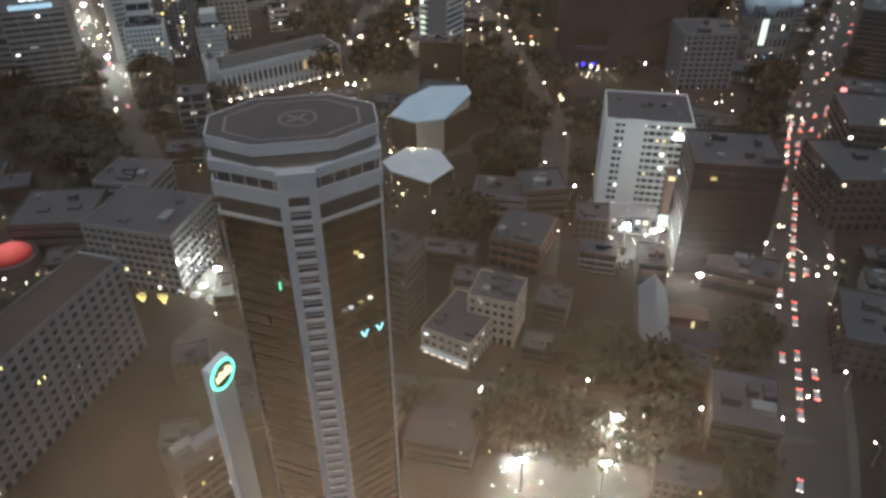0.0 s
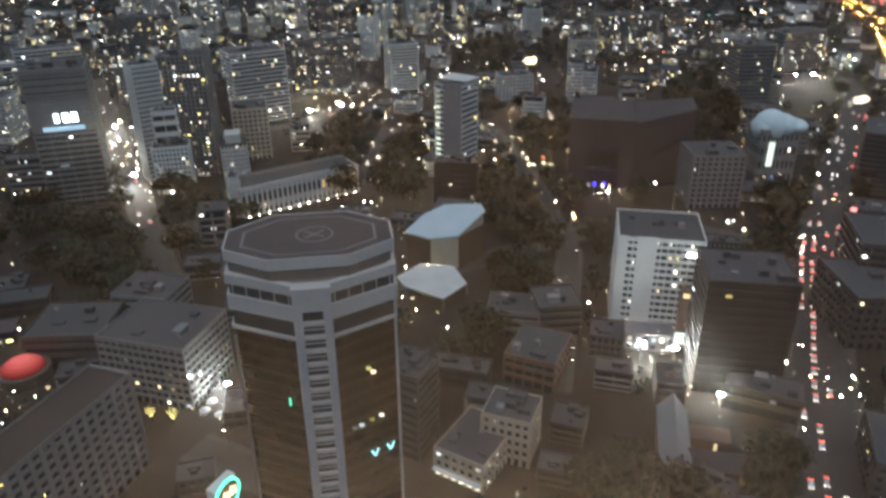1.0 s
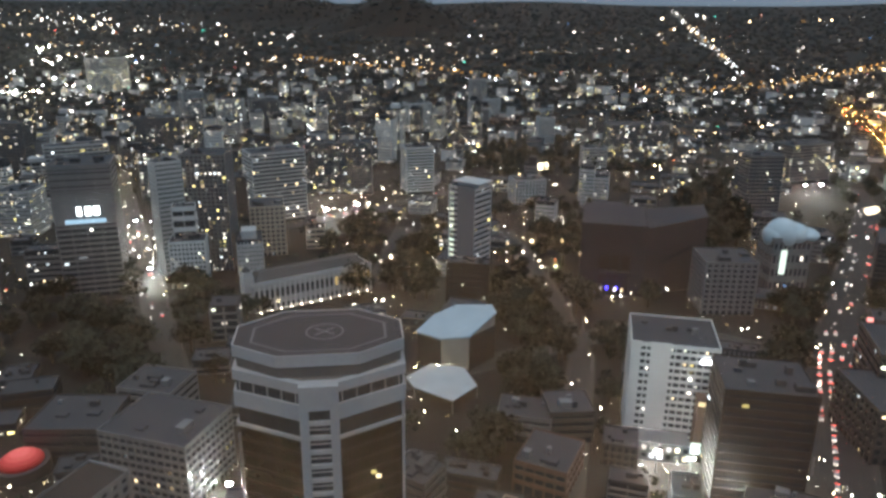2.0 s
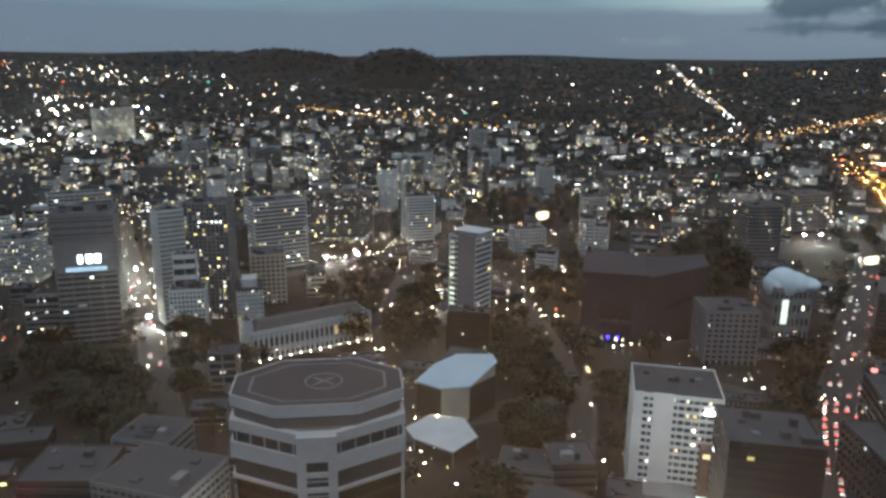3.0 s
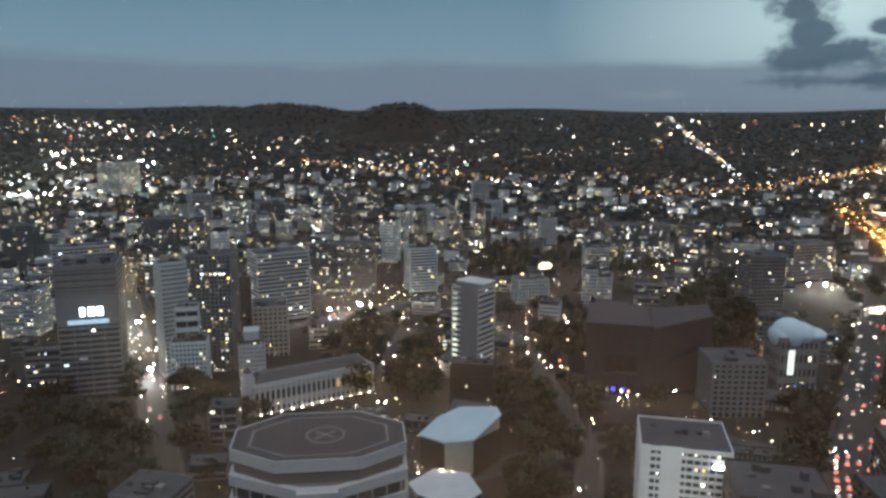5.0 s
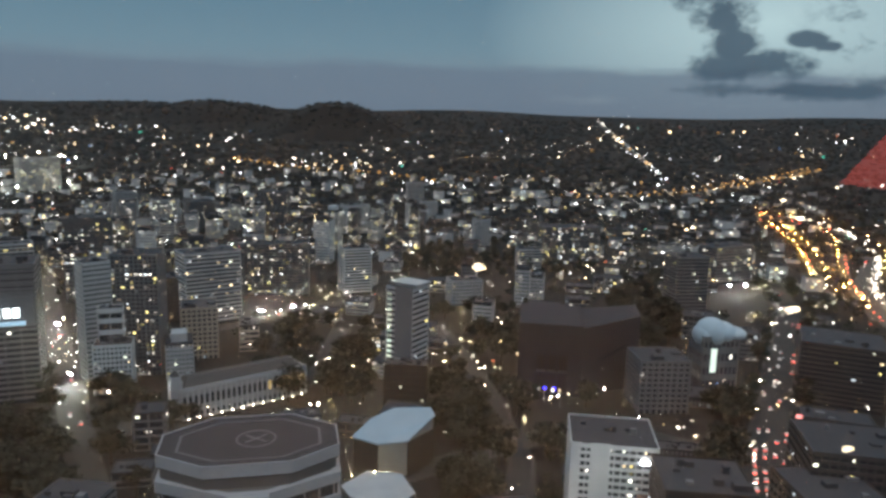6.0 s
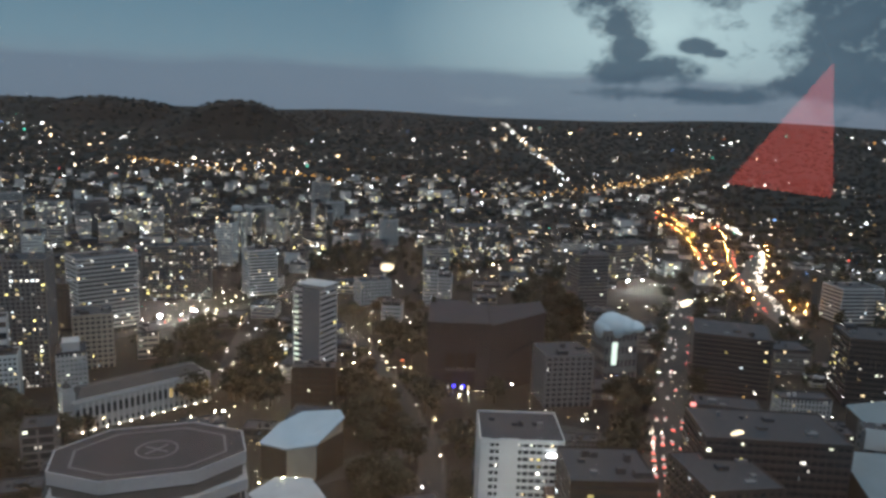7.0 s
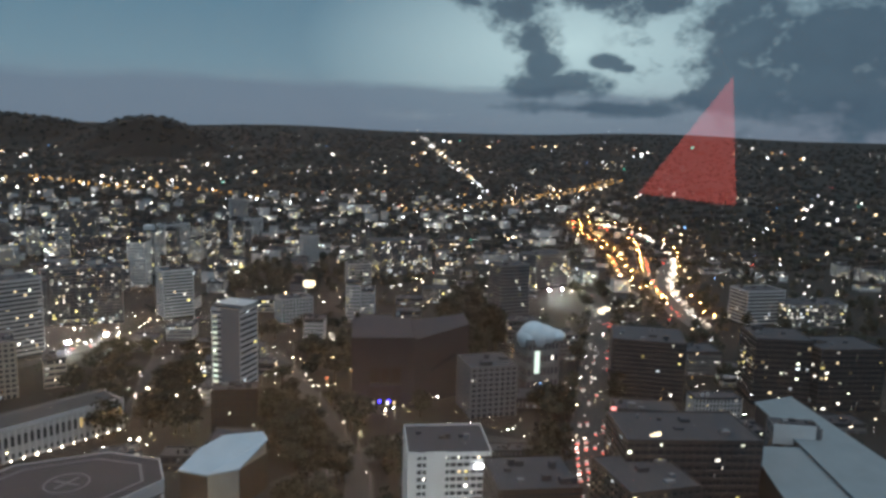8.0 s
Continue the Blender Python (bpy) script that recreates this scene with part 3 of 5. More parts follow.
HERO = [
    ("white_hotel", 72.0, 295.4, -9.6, 36.8, 50.6, 32, M_WHITE, "white rendered hotel with dark window strips", 3.2, 3.0, "grid", 0.12),
    ("dark_block", 98.1, 251.5, -8.4, 33.6, 52.1, 30, M_NIGHT, "large dark unlit block beside the busy street", 4.0, 5.0, "bands", 0.02),
    ("low_office", -8.0, 201.8, -30.5, 19.3, 12.0, 26, M_BEIGE, "beige low office with lit ground floor", 3.6, 3.0, "grid", 0.25),
    ("low_office", 9.0, 210.8, -19.9, 17.6, 20.0, 16, M_BEIGE, "beige office with pale box roof", 3.6, 3.0, "grid", 0.08),
    ("glass_office", -107.5, 236.7, 75.7, 31.9, 28.8, 40, M_GREY, "grey office with gridded glass front", 3.4, 3.2, "grid", 0.12),
    ("corner_office", -14.0, 207.5, 62.7, 14.2, 37.0, 14, M_DARK, "narrow dark building with pale outlined edges", 3.6, 3.0, "bands", 0.04),
    ("low_block", 83.3, 155.1, -16.4, 20.2, 14.0, 24, M_DARK, "low dark block beside the street", 3.6, 3.6, "bands", 0.03),
    ("low_block", 13.8, 294.6, -9.0, 24.3, 13.0, 18, M_GREY, "low dark block with flat bluish roof", 4.0, 4.0, "bands", 0.02),
    ("low_block", 37.7, 291.9, 6.8, 20.1, 16.0, 20, M_DARK, "dark block with flat bluish roof", 4.0, 4.0, "bands", 0.02),
    ("low_block", 19.7, 257.6, -23.2, 21.8, 14.0, 26, M_BRICK, "brown brick block with roof lights", 4.0, 4.0, "grid", 0.02),
    ("low_block", -167.1, 303.4, -9.5, 27.5, 16.0, 24, M_GREY, "low grey block with blue roof", 4.0, 4.0, "bands", 0.02),
    ("low_block", -192.3, 268.3, 3.3, 34.0, 14.0, 30, M_DARK, "low dark block behind the hotel", 4.0, 4.0, "bands", 0.02),
    ("low_block", 79.7, 186.7, -26.8, 12.5, 9.0, 9, M_DARK, "low dark annex near the church", 4.0, 4.0, "bands", 0.02),
    ("low_block", 107.2, 240.7, -24.3, 28.1, 11.0, 14, M_DARK, "low shops beside the street", 4.0, 4.0, "bands", 0.12),
    ("street_block", 177.2, 283.5, -0.6, 37.5, 26.0, 40, M_DARK, "dark street block with scattered lights", 4.0, 4.0, "grid", 0.04),
    ("street_block", 140.4, 190.3, -19.4, 34.6, 16.0, 30, M_DARK, "low dark street block with awning lights", 4.0, 4.0, "grid", 0.05),
    ("street_block", 220.3, 375.2, -20.6, 36.1, 30.0, 18, M_DARK, "dark street block with lit sign strip", 4.0, 4.0, "grid", 0.04),
    ("podium_block", -14.8, 446.5, -6.0, 26.5, 33.0, 12, M_NIGHT, "dark podium block below the slim office", 4.0, 4.0, "bands", 0.02),
    ("sign_tower", -273.0, 449.6, 20.1, 37.0, 91.3, 34, M_GREY, "grey concrete tower with wide gridded windows", 3.7, 8.5, "grid", 0.03),
    ("finned_tower", -223.0, 496.2, 40.8, 18.0, 84.9, 16, M_WHITE, "white tower with vertical fins", 3.3, 3.0, "fins", 0.02),
    ("white_block", -209.4, 473.8, 14.1, 23.7, 33.7, 18, M_WHITE, "white block with small punched windows", 3.3, 2.6, "grid", 0.05),
    ("white_core", -209.4, 484.7, 16.8, 15.1, 56.0, 12, M_WHITE, "plain white stair core block", 8.0, 20.0, "fins", 0.0),
    ("brick_tower", -210.1, 510.5, 5.7, 31.5, 88.6, 24, M_GREY, "grey apartment tower with yellow lit windows", 3.0, 3.0, "grid", 0.28),
    ("banded_office", -196.5, 634.2, 33.1, 49.4, 65.6, 30, M_PALE, "office tower with pale horizontal bands", 3.5, 3.4, "bands", 0.12),
    ("beige_block", -173.8, 547.0, 16.5, 26.1, 40.4, 30, M_BEIGE, "plain beige block in front of offices", 3.6, 3.6, "grid", 0.06),
    ("wide_slab", -173.0, 756.5, 6.0, 65.7, 55.4, 20, M_GREY, "wide grey apartment slab with lit windows", 3.0, 3.2, "grid", 0.3),
    ("white_tower", -69.8, 764.8, 19.3, 29.5, 49.7, 26, M_WHITE, "white tower with banded side", 3.2, 3.2, "bands", 0.1),
    ("slim_office", -14.5, 466.0, -34.0, 19.8, 80.0, 19.0, M_PALE, "slim concrete office with lit stair edge", 3.5, 3.4, "bands", 0.05),
    ("apartment_tower", -102.1, 1169.6, 30.3, 39.8, 47.7, 26, M_WHITE, "far white apartment tower", 3.2, 3.4, "bands", 0.1),
    ("apartment_tower", -245.9, 1154.1, -13.2, 48.5, 70.7, 26, M_GREY, "far grey tower with blue roof lights", 3.2, 3.4, "grid", 0.15),
    ("apartment_tower", -473.6, 1187.0, 41.3, 33.5, 59.5, 20, M_PALE, "far pale concrete tower block", 3.2, 3.4, "bands", 0.08),
    ("apartment_tower", -7.0, 1460.0, 9.0, 31.9, 60.8, 24, M_PALE, "far pale square tower", 3.2, 3.4, "bands", 0.04),
    ("apartment_tower", 20.5, 1367.8, 7.6, 28.9, 34.5, 20, M_WHITE, "far white tower with bands", 3.2, 3.4, "bands", 0.06),
    ("apartment_tower", 96.5, 1083.7, 6.8, 23.8, 40.8, 20, M_WHITE, "plain white tower above dark trees", 3.2, 3.4, "fins", 0.02),
    ("pale_block", 44.4, 726.6, 14.8, 31.5, 25.4, 22, M_PALE, "pale low block beside the park", 3.5, 3.6, "grid", 0.12),
    ("grey_tower", 246.8, 650.8, 5.7, 31.0, 68.3, 26, M_GREY, "dark grey tower beside the ridge trees", 3.4, 3.6, "grid", 0.05),
    ("grey_office", 152.4, 450.9, 0.6, 33.1, 35.6, 30, M_GREY, "grey office with dim horizontal windows", 3.5, 4.0, "bands", 0.02),
    ("glass_office", -402.9, 582.2, 5.1, 28.1, 39.9, 30, M_PALE, "office with green-white lit glass", 3.5, 3.0, "fins", 0.5),
    ("long_office", 178.4, 961.6, 6.5, 79.8, 49.2, 30, M_GREY, "wide office with many lit windows", 3.5, 3.4, "grid", 0.3),
    ("small_office", 139.5, 913.4, 5.8, 28.9, 26.9, 20, M_PALE, "low pale office with arches", 3.5, 3.4, "grid", 0.1),
    ("blue_office", 367.3, 845.7, 24.0, 61.3, 45.2, 30, M_GREY, "blue grey office with long bands", 3.5, 3.4, "bands", 0.1),
    ("shop_block", 192.6, 315.9, -13.4, 71.4, 37.4, 40, M_DARK, "dark block with scattered lit windows", 4.0, 4.0, "grid", 0.10),
    ("car_park", 270.8, 473.5, -27.1, 52.6, 44.0, 45, M_DARK, "dark stepped car park block", 3.2, 5.0, "bands", 0.03),
    ("glass_office", 517.8, 633.2, -1.2, 45.5, 38.4, 30, M_PALE, "pale office among dark trees", 3.5, 3.6, "bands", 0.06),
    ("lit_office", 553.7, 615.6, -9.0, 66.9, 27.2, 30, M_GREY, "low office with yellow lit windows", 3.5, 3.4, "grid", 0.5),
    ("dark_office", 366.3, 434.5, -21.2, 39.8, 50.0, 36, M_DARK, "dark glass office with scattered lights", 3.6, 3.6, "grid", 0.12),
    ("dark_office", 403.8, 411.9, -10.5, 48.9, 46.0, 36, M_DARK, "dark glass office beside the trees", 3.6, 3.6, "grid", 0.12),
    ("back_tower", -423.3, 697.6, 33.0, 58.7, 57.0, 20, M_PALE, "pale tower behind the signed tower", 3.6, 5.0, "grid", 0.2),
    ("back_tower", -444.5, 940.2, 18.0, 56.7, 51.7, 24, M_GREY, "grey tower beside the dark street", 3.4, 3.4, "grid", 0.12),
    ("back_tower", -354.2, 1171.6, 30.3, 42.0, 49.1, 24, M_GREY, "grey tower with lit floor", 3.4, 3.4, "bands", 0.15),
    ("back_tower", -206.1, 1356.4, 8.5, 31.5, 55.6, 24, M_GREY, "grey far apartments with lit windows", 3.4, 3.4, "grid", 0.2),
    ("back_tower", -402.5, 1136.9, 7.6, 39.5, 54.1, 24, M_PALE, "far apartments with many lit windows", 3.4, 3.4, "grid", 0.45),
    ("back_tower", -557.2, 820.7, 6.6, 35.1, 60.9, 24, M_GREY, "grey block among trees", 3.4, 3.4, "grid", 0.1),
    ("back_tower", -844.4, 1616.8, 55.2, 88.4, 75.9, 24, M_PALE, "far pale university block", 3.4, 3.4, "grid", 0.3),
    ("back_tower", -223.9, 650.6, 5.3, 18.1, 40.8, 24, M_DARK, "dark tower between offices", 3.4, 3.4, "grid", 0.05),
]
for k, row in enumerate(HERO):
    building(*row, 20 + k)

# ---- buildings with shapes of their own ----


def local(ob, x, y):
    return ob.matrix_world.inverted() @ Vector((x, y, 0))


# slim office: blank front and lit stair strip
LX, LY, LRZ, LW, LH = -14.5, 466.0, -34.0, 19.8, 80.0
slim = thing("stair_strip", LX, LY, 0, LRZ, "lit stair strip and blank front of the slim office", "facade")
put("blank_front", boxes_mesh("blank_front", [(LW * 0.34, -0.95, 0, LW + 0.5, -0.6, LH + 1.3)], M_GREY), slim)
E_STAIR = glow("stair_light", [(0.80, 1.0, 0.85), (0.9, 1.0, 0.8)], 0.2, 0.8)
for k in range(int(LH / 3.5)):
    put("stair_window", boxes_mesh("stair_window", [(0.5, -0.75, 3.5 * k + 1.0, LW * 0.20, -0.6, 3.5 * k + 2.6)], E_STAIR), slim)
put("roof_wing", boxes_mesh("roof_wing", [(-1.0, 4, LH + 2.2, LW + 1, 20.5, LH + 2.7), (2, 6, LH, LW - 1, 16, LH + 2.2)], M_PALE), slim)

# low office: warm shop windows
QX, QY, QRZ, QW, QH = -8.0, 201.8, -30.5, 19.3, 12.0
shop = thing("street_shop", QX, QY, 0, QRZ, "warm lit shop with awning below the low office", "shop")
E_SHOP = glow("shop_window_light", [(1.0, 0.85, 0.55), (1.0, 0.92, 0.7)], 0.8, 1.4, True)
for k in range(6):
    put("shop_window", boxes_mesh("shop_window", [(0.6 + k * QW / 6, -0.75, 1.0, (k + 0.78) * QW / 6, -0.5, 3.6)], E_SHOP), shop)
put("awning", boxes_mesh("awning", [(0, -2.6, 3.9, QW, -0.6, 4.1)], M_WHITE), shop)

# town hall: stone front with tall arched windows, uplit
HX, HY, HRZ, HW, HH = -139.1, 432.2, 35.6, 84.9, 20.7
hall = thing("town_hall", HX, HY, 0, HRZ, "long pale stone town hall with lit arched windows", "town hall")
put("stone_front", boxes_mesh("stone_front", [(0, 0, 0, HW, 22, HH - 2.5), (-0.5, -0.5, HH - 2.6, HW + 0.5, 22.5, HH - 1.6), (-0.3, -0.3, 4.6, HW + 0.3, 0.2, 5.2)], M_PALE), hall)
put("parapet", boxes_mesh("parapet", [(0, 0, HH - 1.6, HW, 0.6, HH), (0, 21, HH - 1.6, HW, 21.6, HH)], M_PALE), hall)
put("roof", raw_mesh("roof", [(1, 1, HH - 1.5), (HW - 1, 1, HH - 1.5), (HW - 1, 21, HH - 1.5), (1, 21, HH - 1.5), (7, 8, HH + 4), (HW - 7, 8, HH + 4), (HW - 7, 14, HH + 4), (7, 14, HH + 4)],
    [(0, 1, 5, 4), (1, 2, 6, 5), (2, 3, 7, 6), (3, 0, 4, 7), (4, 5, 6, 7)], M_DARK), hall)
arch = [(-0.9, 0), (0.9, 0), (0.9, 5.4)] + [(0.9 * math.cos(a * math.pi / 8), 5.4 + 0.9 * math.sin(a * math.pi / 8)) for a in range(1, 8)] + [(-0.9, 5.4)]


def arch_mesh(name, material):
    n = len(arch)
    vs = [(x, -0.25, z) for x, z in arch] + [(x, 0.2, z) for x, z in arch]
    return raw_mesh(name, vs, [tuple(range(n)), tuple(range(2 * n - 1, n - 1, -1))] + [(i, n + i, n + (i + 1) % n, (i + 1) % n) for i in range(n)], material)


E_ARCH = glow("warm_arch_light", [(1.0, 0.72, 0.30), (1.0, 0.80, 0.45)], 0.35, 0.8)
dark_arch, lit_arch = arch_mesh("arched_window", M_GLASS), arch_mesh("arched_window", E_ARCH)
E_UP = glow("uplight_glow", [(1.0, 0.9, 0.7)], 20, 45, True)
pil = boxes_mesh("pilaster", [(-0.45, -0.55, 0.3, 0.45, 0.1, HH - 2.6)], M_WHITE)
for i in range(24):
    u = 2.0 + i * (HW - 4) / 23
    put("arched_window", lit_arch if i > 15 and i % 2 == 0 or i > 18 else dark_arch, hall, Matrix.Translation((u, 0, HH * 0.42)))
    put("low_window", boxes_mesh("low_window", [(u - 0.7, -0.2, 1.6, u + 0.7, 0.1, 4.2)], M_GLASS), hall)
    put("pilaster", pil, hall, Matrix.Translation((u + 1.7, 0, 0)))
    if i % 2 == 0:
        put("uplight", boxes_mesh("uplight", [(u + 1.5, -1.4, 0.3, u + 1.9, -1.0, 0.7)], E_UP), hall)
clock = put("clock_tower", boxes_mesh("clock_tower", [(-5, 3, 0, 2, 10, HH + 4), (-4.4, 3.6, HH + 4, 1.4, 9.4, HH + 7)], M_PALE), hall)
put("spire", raw_mesh("spire", [(-4, 4, HH + 7), (1, 4, HH + 7), (1, 9, HH + 7), (-4, 9, HH + 7), (-1.5, 6.5, HH + 11)], [(0, 1, 4), (1, 2, 4), (2, 3, 4), (3, 0, 4)], M_DARK), hall)
for q in range(8):
    KEEP_OUT.append((HX + math.cos(radians(HRZ)) * q * HW / 7 - 7, HY + math.sin(radians(HRZ)) * q * HW / 7 + 8, 15))
    KEEP_OUT.append((HX + math.cos(radians(HRZ)) * q * HW / 7 + 12, HY + math.sin(radians(HRZ)) * q * HW / 7 - 20, 13))


def slab(pts, z0, z1s, material, name):
    """A slab over a ring of (x, y) in the world, with its own top height at each corner."""
    n = len(pts)
    vs = [(x, y, z - z0) for (x, y), z in zip(pts, z1s)] + [(x, y, z) for (x, y), z in zip(pts, z1s)]
    return raw_mesh(name, vs, [tuple(range(n - 1, -1, -1)), tuple(range(n, 2 * n))] + [(i, (i + 1) % n, n + (i + 1) % n, n + i) for i in range(n)], material)


# angular auditorium with a glowing pale roof
aud = thing("auditorium", 0, 0, 0, 0, "angular auditorium with luminous pale blue metal roof", "theatre")
AUD = [(-29.4, 368.3), (-15.2, 358.4), (0.5, 360.9), (15.3, 379.2), (13.1, 390.0), (-7.4, 393.7), (-20.1, 385.5)]
AUD_TOP = (20, 20.5, 21, 28, 28, 26, 23)
put("roof", slab(AUD, 0.9, AUD_TOP, M_ROOFBLUE, "roof"), aud)
ax_, ay_ = sum(p[0] for p in AUD) / 7, sum(p[1] for p in AUD) / 7
ins = [(ax_ + (x - ax_) * 0.955, ay_ + (y - ay_) * 0.955) for x, y in AUD]
put("stone_wall", slab(ins, 19.0, [z - 0.92 for z in AUD_TOP], M_BEIGE, "stone_wall"), aud)
for p0, p1, z in ((ins[0], ins[1], 19.0), (ins[2], ins[3], 20.0), (ins[3], ins[4], 26.8)):
    ang = math.degrees(math.atan2(p1[1] - p0[1], p1[0] - p0[0]))
    put("glass_side", boxes_mesh("glass_side", [(0, -0.45, 0.3, math.hypot(p1[0] - p0[0], p1[1] - p0[1]), -0.1, z)], M_NIGHT), aud, pose(*p0, 0, 0, 0, ang))
for q in range(5):
    put("roof_rib", boxes_mesh("roof_rib", [(0, -0.1, 0, 0.2, 0.1, 0.25)], M_ROOFBLUE), aud, pose(AUD[0][0] + (AUD[1][0] - AUD[0][0]) * (q + 0.5) / 5, AUD[0][1] + (AUD[1][1] - AUD[0][1]) * (q + 0.5) / 5, 20 + 0.1 * q, 0, 0, 0))
CAN = [(-32.3, 337.5), (-27.1, 328.1), (-7.2, 315.4), (4.8, 331.5), (-2.3, 350.1), (-20.0, 352.0)]
can = thing("entrance_canopy", 0, 0, 0, 0, "white tensile entrance canopy beside the auditorium", "canopy")
put("canopy_roof", slab(CAN, 0.4, (8, 7.4, 7.4, 7.4, 8, 8.6), M_PALE, "canopy_roof"), can)
for x, y in CAN:
    put("canopy_post", tube_mesh("canopy_post", 0.18, 0.18, 0, 7.2, M_METAL, 8), can, Matrix.Translation((x * 0.995, y * 1.002, 0)))
for x, y in (*AUD, *CAN, (AUD[1][0], AUD[1][1] + 18), (CAN[2][0], CAN[2][1] - 16)):
    KEEP_OUT.append((x, y, 16))

# office with a smooth billowing white roof
CX, CY, CRZ, CW, CH = 210.9, 492.8, 4.6, 26.2, 39.9
cloud_b = building("cloud_roof_office", CX, CY, CRZ, CW, CH, 22, M_GREY, "pale office under a billowing white roof shell", 8.0, 3.4, "punched", 0.03, 77, plant=False)
bm = bmesh.new()
for ox, oy, oz, rx, ry, rz_ in ((0.40, 0.5, 0.5, 0.44, 0.58, 11.5), (0.66, 0.5, 1.0, 0.46, 0.58, 8.0), (0.98, 0.42, 1.0, 0.36, 0.5, 4.6), (0.15, 0.5, -1.0, 0.24, 0.5, 8.0)):
    bmesh.ops.create_uvsphere(bm, u_segments=28, v_segments=14, radius=1, matrix=Matrix.Translation((CW * ox, 22 * oy, CH + oz)) @ Matrix.Diagonal((CW * rx, 22 * ry, rz_, 1)))
for f in bm.faces:
    f.smooth = True
me = bpy.data.meshes.new("roof_shell")
bm.to_mesh(me)
me.materials.append(M_ROOFBLUE)
me.materials[0] = mat("shell_metal", (0.46, 0.54, 0.60), 0.5, vary=0.15, scale=0.1, fine=1.0)
put("roof_shell", me, cloud_b)
E_PANEL = glow("lit_glass_panel", [(0.80, 1.0, 0.88)], 0.75, 0.76)
put("lit_atrium", boxes_mesh("lit_atrium", [(CW * 0.22, -0.75, CH * 0.36, CW * 0.38, -0.1, CH * 0.80)], E_PANEL), cloud_b)

# white hotel: blank shear panels, roof light, brown annex, podium
WX, WY, WRZ, WW, WH = 72.0, 295.4, -9.6, 36.8, 50.6
panels = thing("hotel_annex", WX, WY, 0, WRZ, "brown annex and lit podium of the white hotel", "annex")
put("podium", boxes_mesh("podium", [(-4, -12, 0, WW * 0.75, -0.6, 9.0)], M_GREY), panels)
for k in range(9):
    for q in range(2):
        put("podium_window", boxes_mesh("podium_window", [(-3.2 + k * 3.5, -12.12, 1.4 + 3.9 * q, -1.2 + k * 3.5, -11.9, 3.6 + 3.9 * q)], E_WIN if (k + q) % 3 else M_GLASS), panels)
put("brown_annex", boxes_mesh("brown_annex", [(WW * 0.78, -9, 0, WW * 1.0, -0.6, 30)], M_BRICK), panels)
put("lit_cap", boxes_mesh("lit_cap", [(WW * 0.79, -9.2, 27.5, WW * 0.99, -9.0, 29.6)], E_ARCH), panels)
put("billboard", boxes_mesh("billboard", [(WW * 0.76, -9.6, 4, WW * 0.95, -9.1, 9.5)], E_PANEL), panels)
put("roof_floodlight", boxes_mesh("roof_floodlight", [(WW * 0.80, -1.6, WH - 6.5, WW * 0.92, -0.7, WH - 5.2)], glow("roof_flood", [(0.95, 0.97, 1.0)], 9, 9.1)), panels)
for a, b in ((-0.012, 0.105), (0.215, 0.45)):
    put("blank_panel", boxes_mesh("blank_panel", [(WW * a, -0.62, 6, WW * b, -0.36, WH + 1.2)], M_WHITE), panels)

# sign pylon
pylon = thing("sign_pylon", -54.1, 127.4, 0, 65, "tall white sign pylon with green neon ring", "sign pylon")
put("pylon_slab", boxes_mesh("pylon_slab", [(-3.6, 0, 0, 3.6, 2.2, 66)], M_WHITE), pylon)
E_RING = glow("green_neon", [(0.10, 0.95, 0.62)], 2.2, 2.21)
E_AMBER = glow("amber_letters", [(1.0, 0.72, 0.38)], 1.6, 1.61)
ring_pts = [(4.1 * math.cos(i * math.pi / 18), 4.1 * math.sin(i * math.pi / 18)) for i in range(36)]
put("disc", prism_mesh("disc", ring_pts, -0.3, 0.1, M_DARK, 0.97, 0.97), pylon, Matrix.Translation((0, -0.4, 62.5)) @ pose(0, 0, 0, 90))
put("neon_ring", ring_mesh("neon_ring", ring_pts, -0.1, 0.3, E_RING, 0.88), pylon, Matrix.Translation((0, -0.4, 62.5)) @ pose(0, 0, 0, 90))
for i, (a, b) in enumerate(((-2.6, 1.6), (-1.5, 2.4), (-0.4, 1.9), (0.7, 2.6), (1.8, 2.0))):
    put("letter_bar", boxes_mesh("letter_bar", [(a, -0.95, 61.6, a + 0.7, -0.72, 61.6 + b)], E_AMBER), pylon)
for k in range(13):
    put("stair_light", boxes_mesh("stair_light", [(3.55, 1.4, 6 + 4.4 * k, 4.3, 2.6, 7.2 + 4.4 * k)], E_WIN), pylon)
building("office_behind_sign", -73.2, 129.9, 48, 20, 22, 9, M_DARK, "dark office behind the sign pylon", 3.6, 3.4, "grid", 0.1, 81)

# signed tower: glowing sign board
SX, SY, SRZ, SW, SH = -273.0, 449.6, 20.1, 37.0, 91.3
board = thing("roof_sign", SX, SY, 0, SRZ, "blue-white lit sign board on the tower face", "sign")
put("board", boxes_mesh("board", [(0.4, -0.75, SH - 40, SW - 0.4, -0.45, SH - 20)], M_GREY), board)
for k in range(8):
    put("louvre", boxes_mesh("louvre", [(0.4, -0.7, SH - 18 + 2.2 * k, SW - 0.4, -0.4, SH - 16.6 + 2.2 * k)], M_GREY), board)
put("glow_band", boxes_mesh("glow_band", [(6, -0.8, SH - 39, SW - 6, -0.76, SH - 36)], glow("pale_blue_wash", [(0.45, 0.72, 0.95)], 0.5, 0.51)), board)
E_LETTER = glow("sign_letters", [(0.85, 0.97, 1.0)], 5, 5.1)
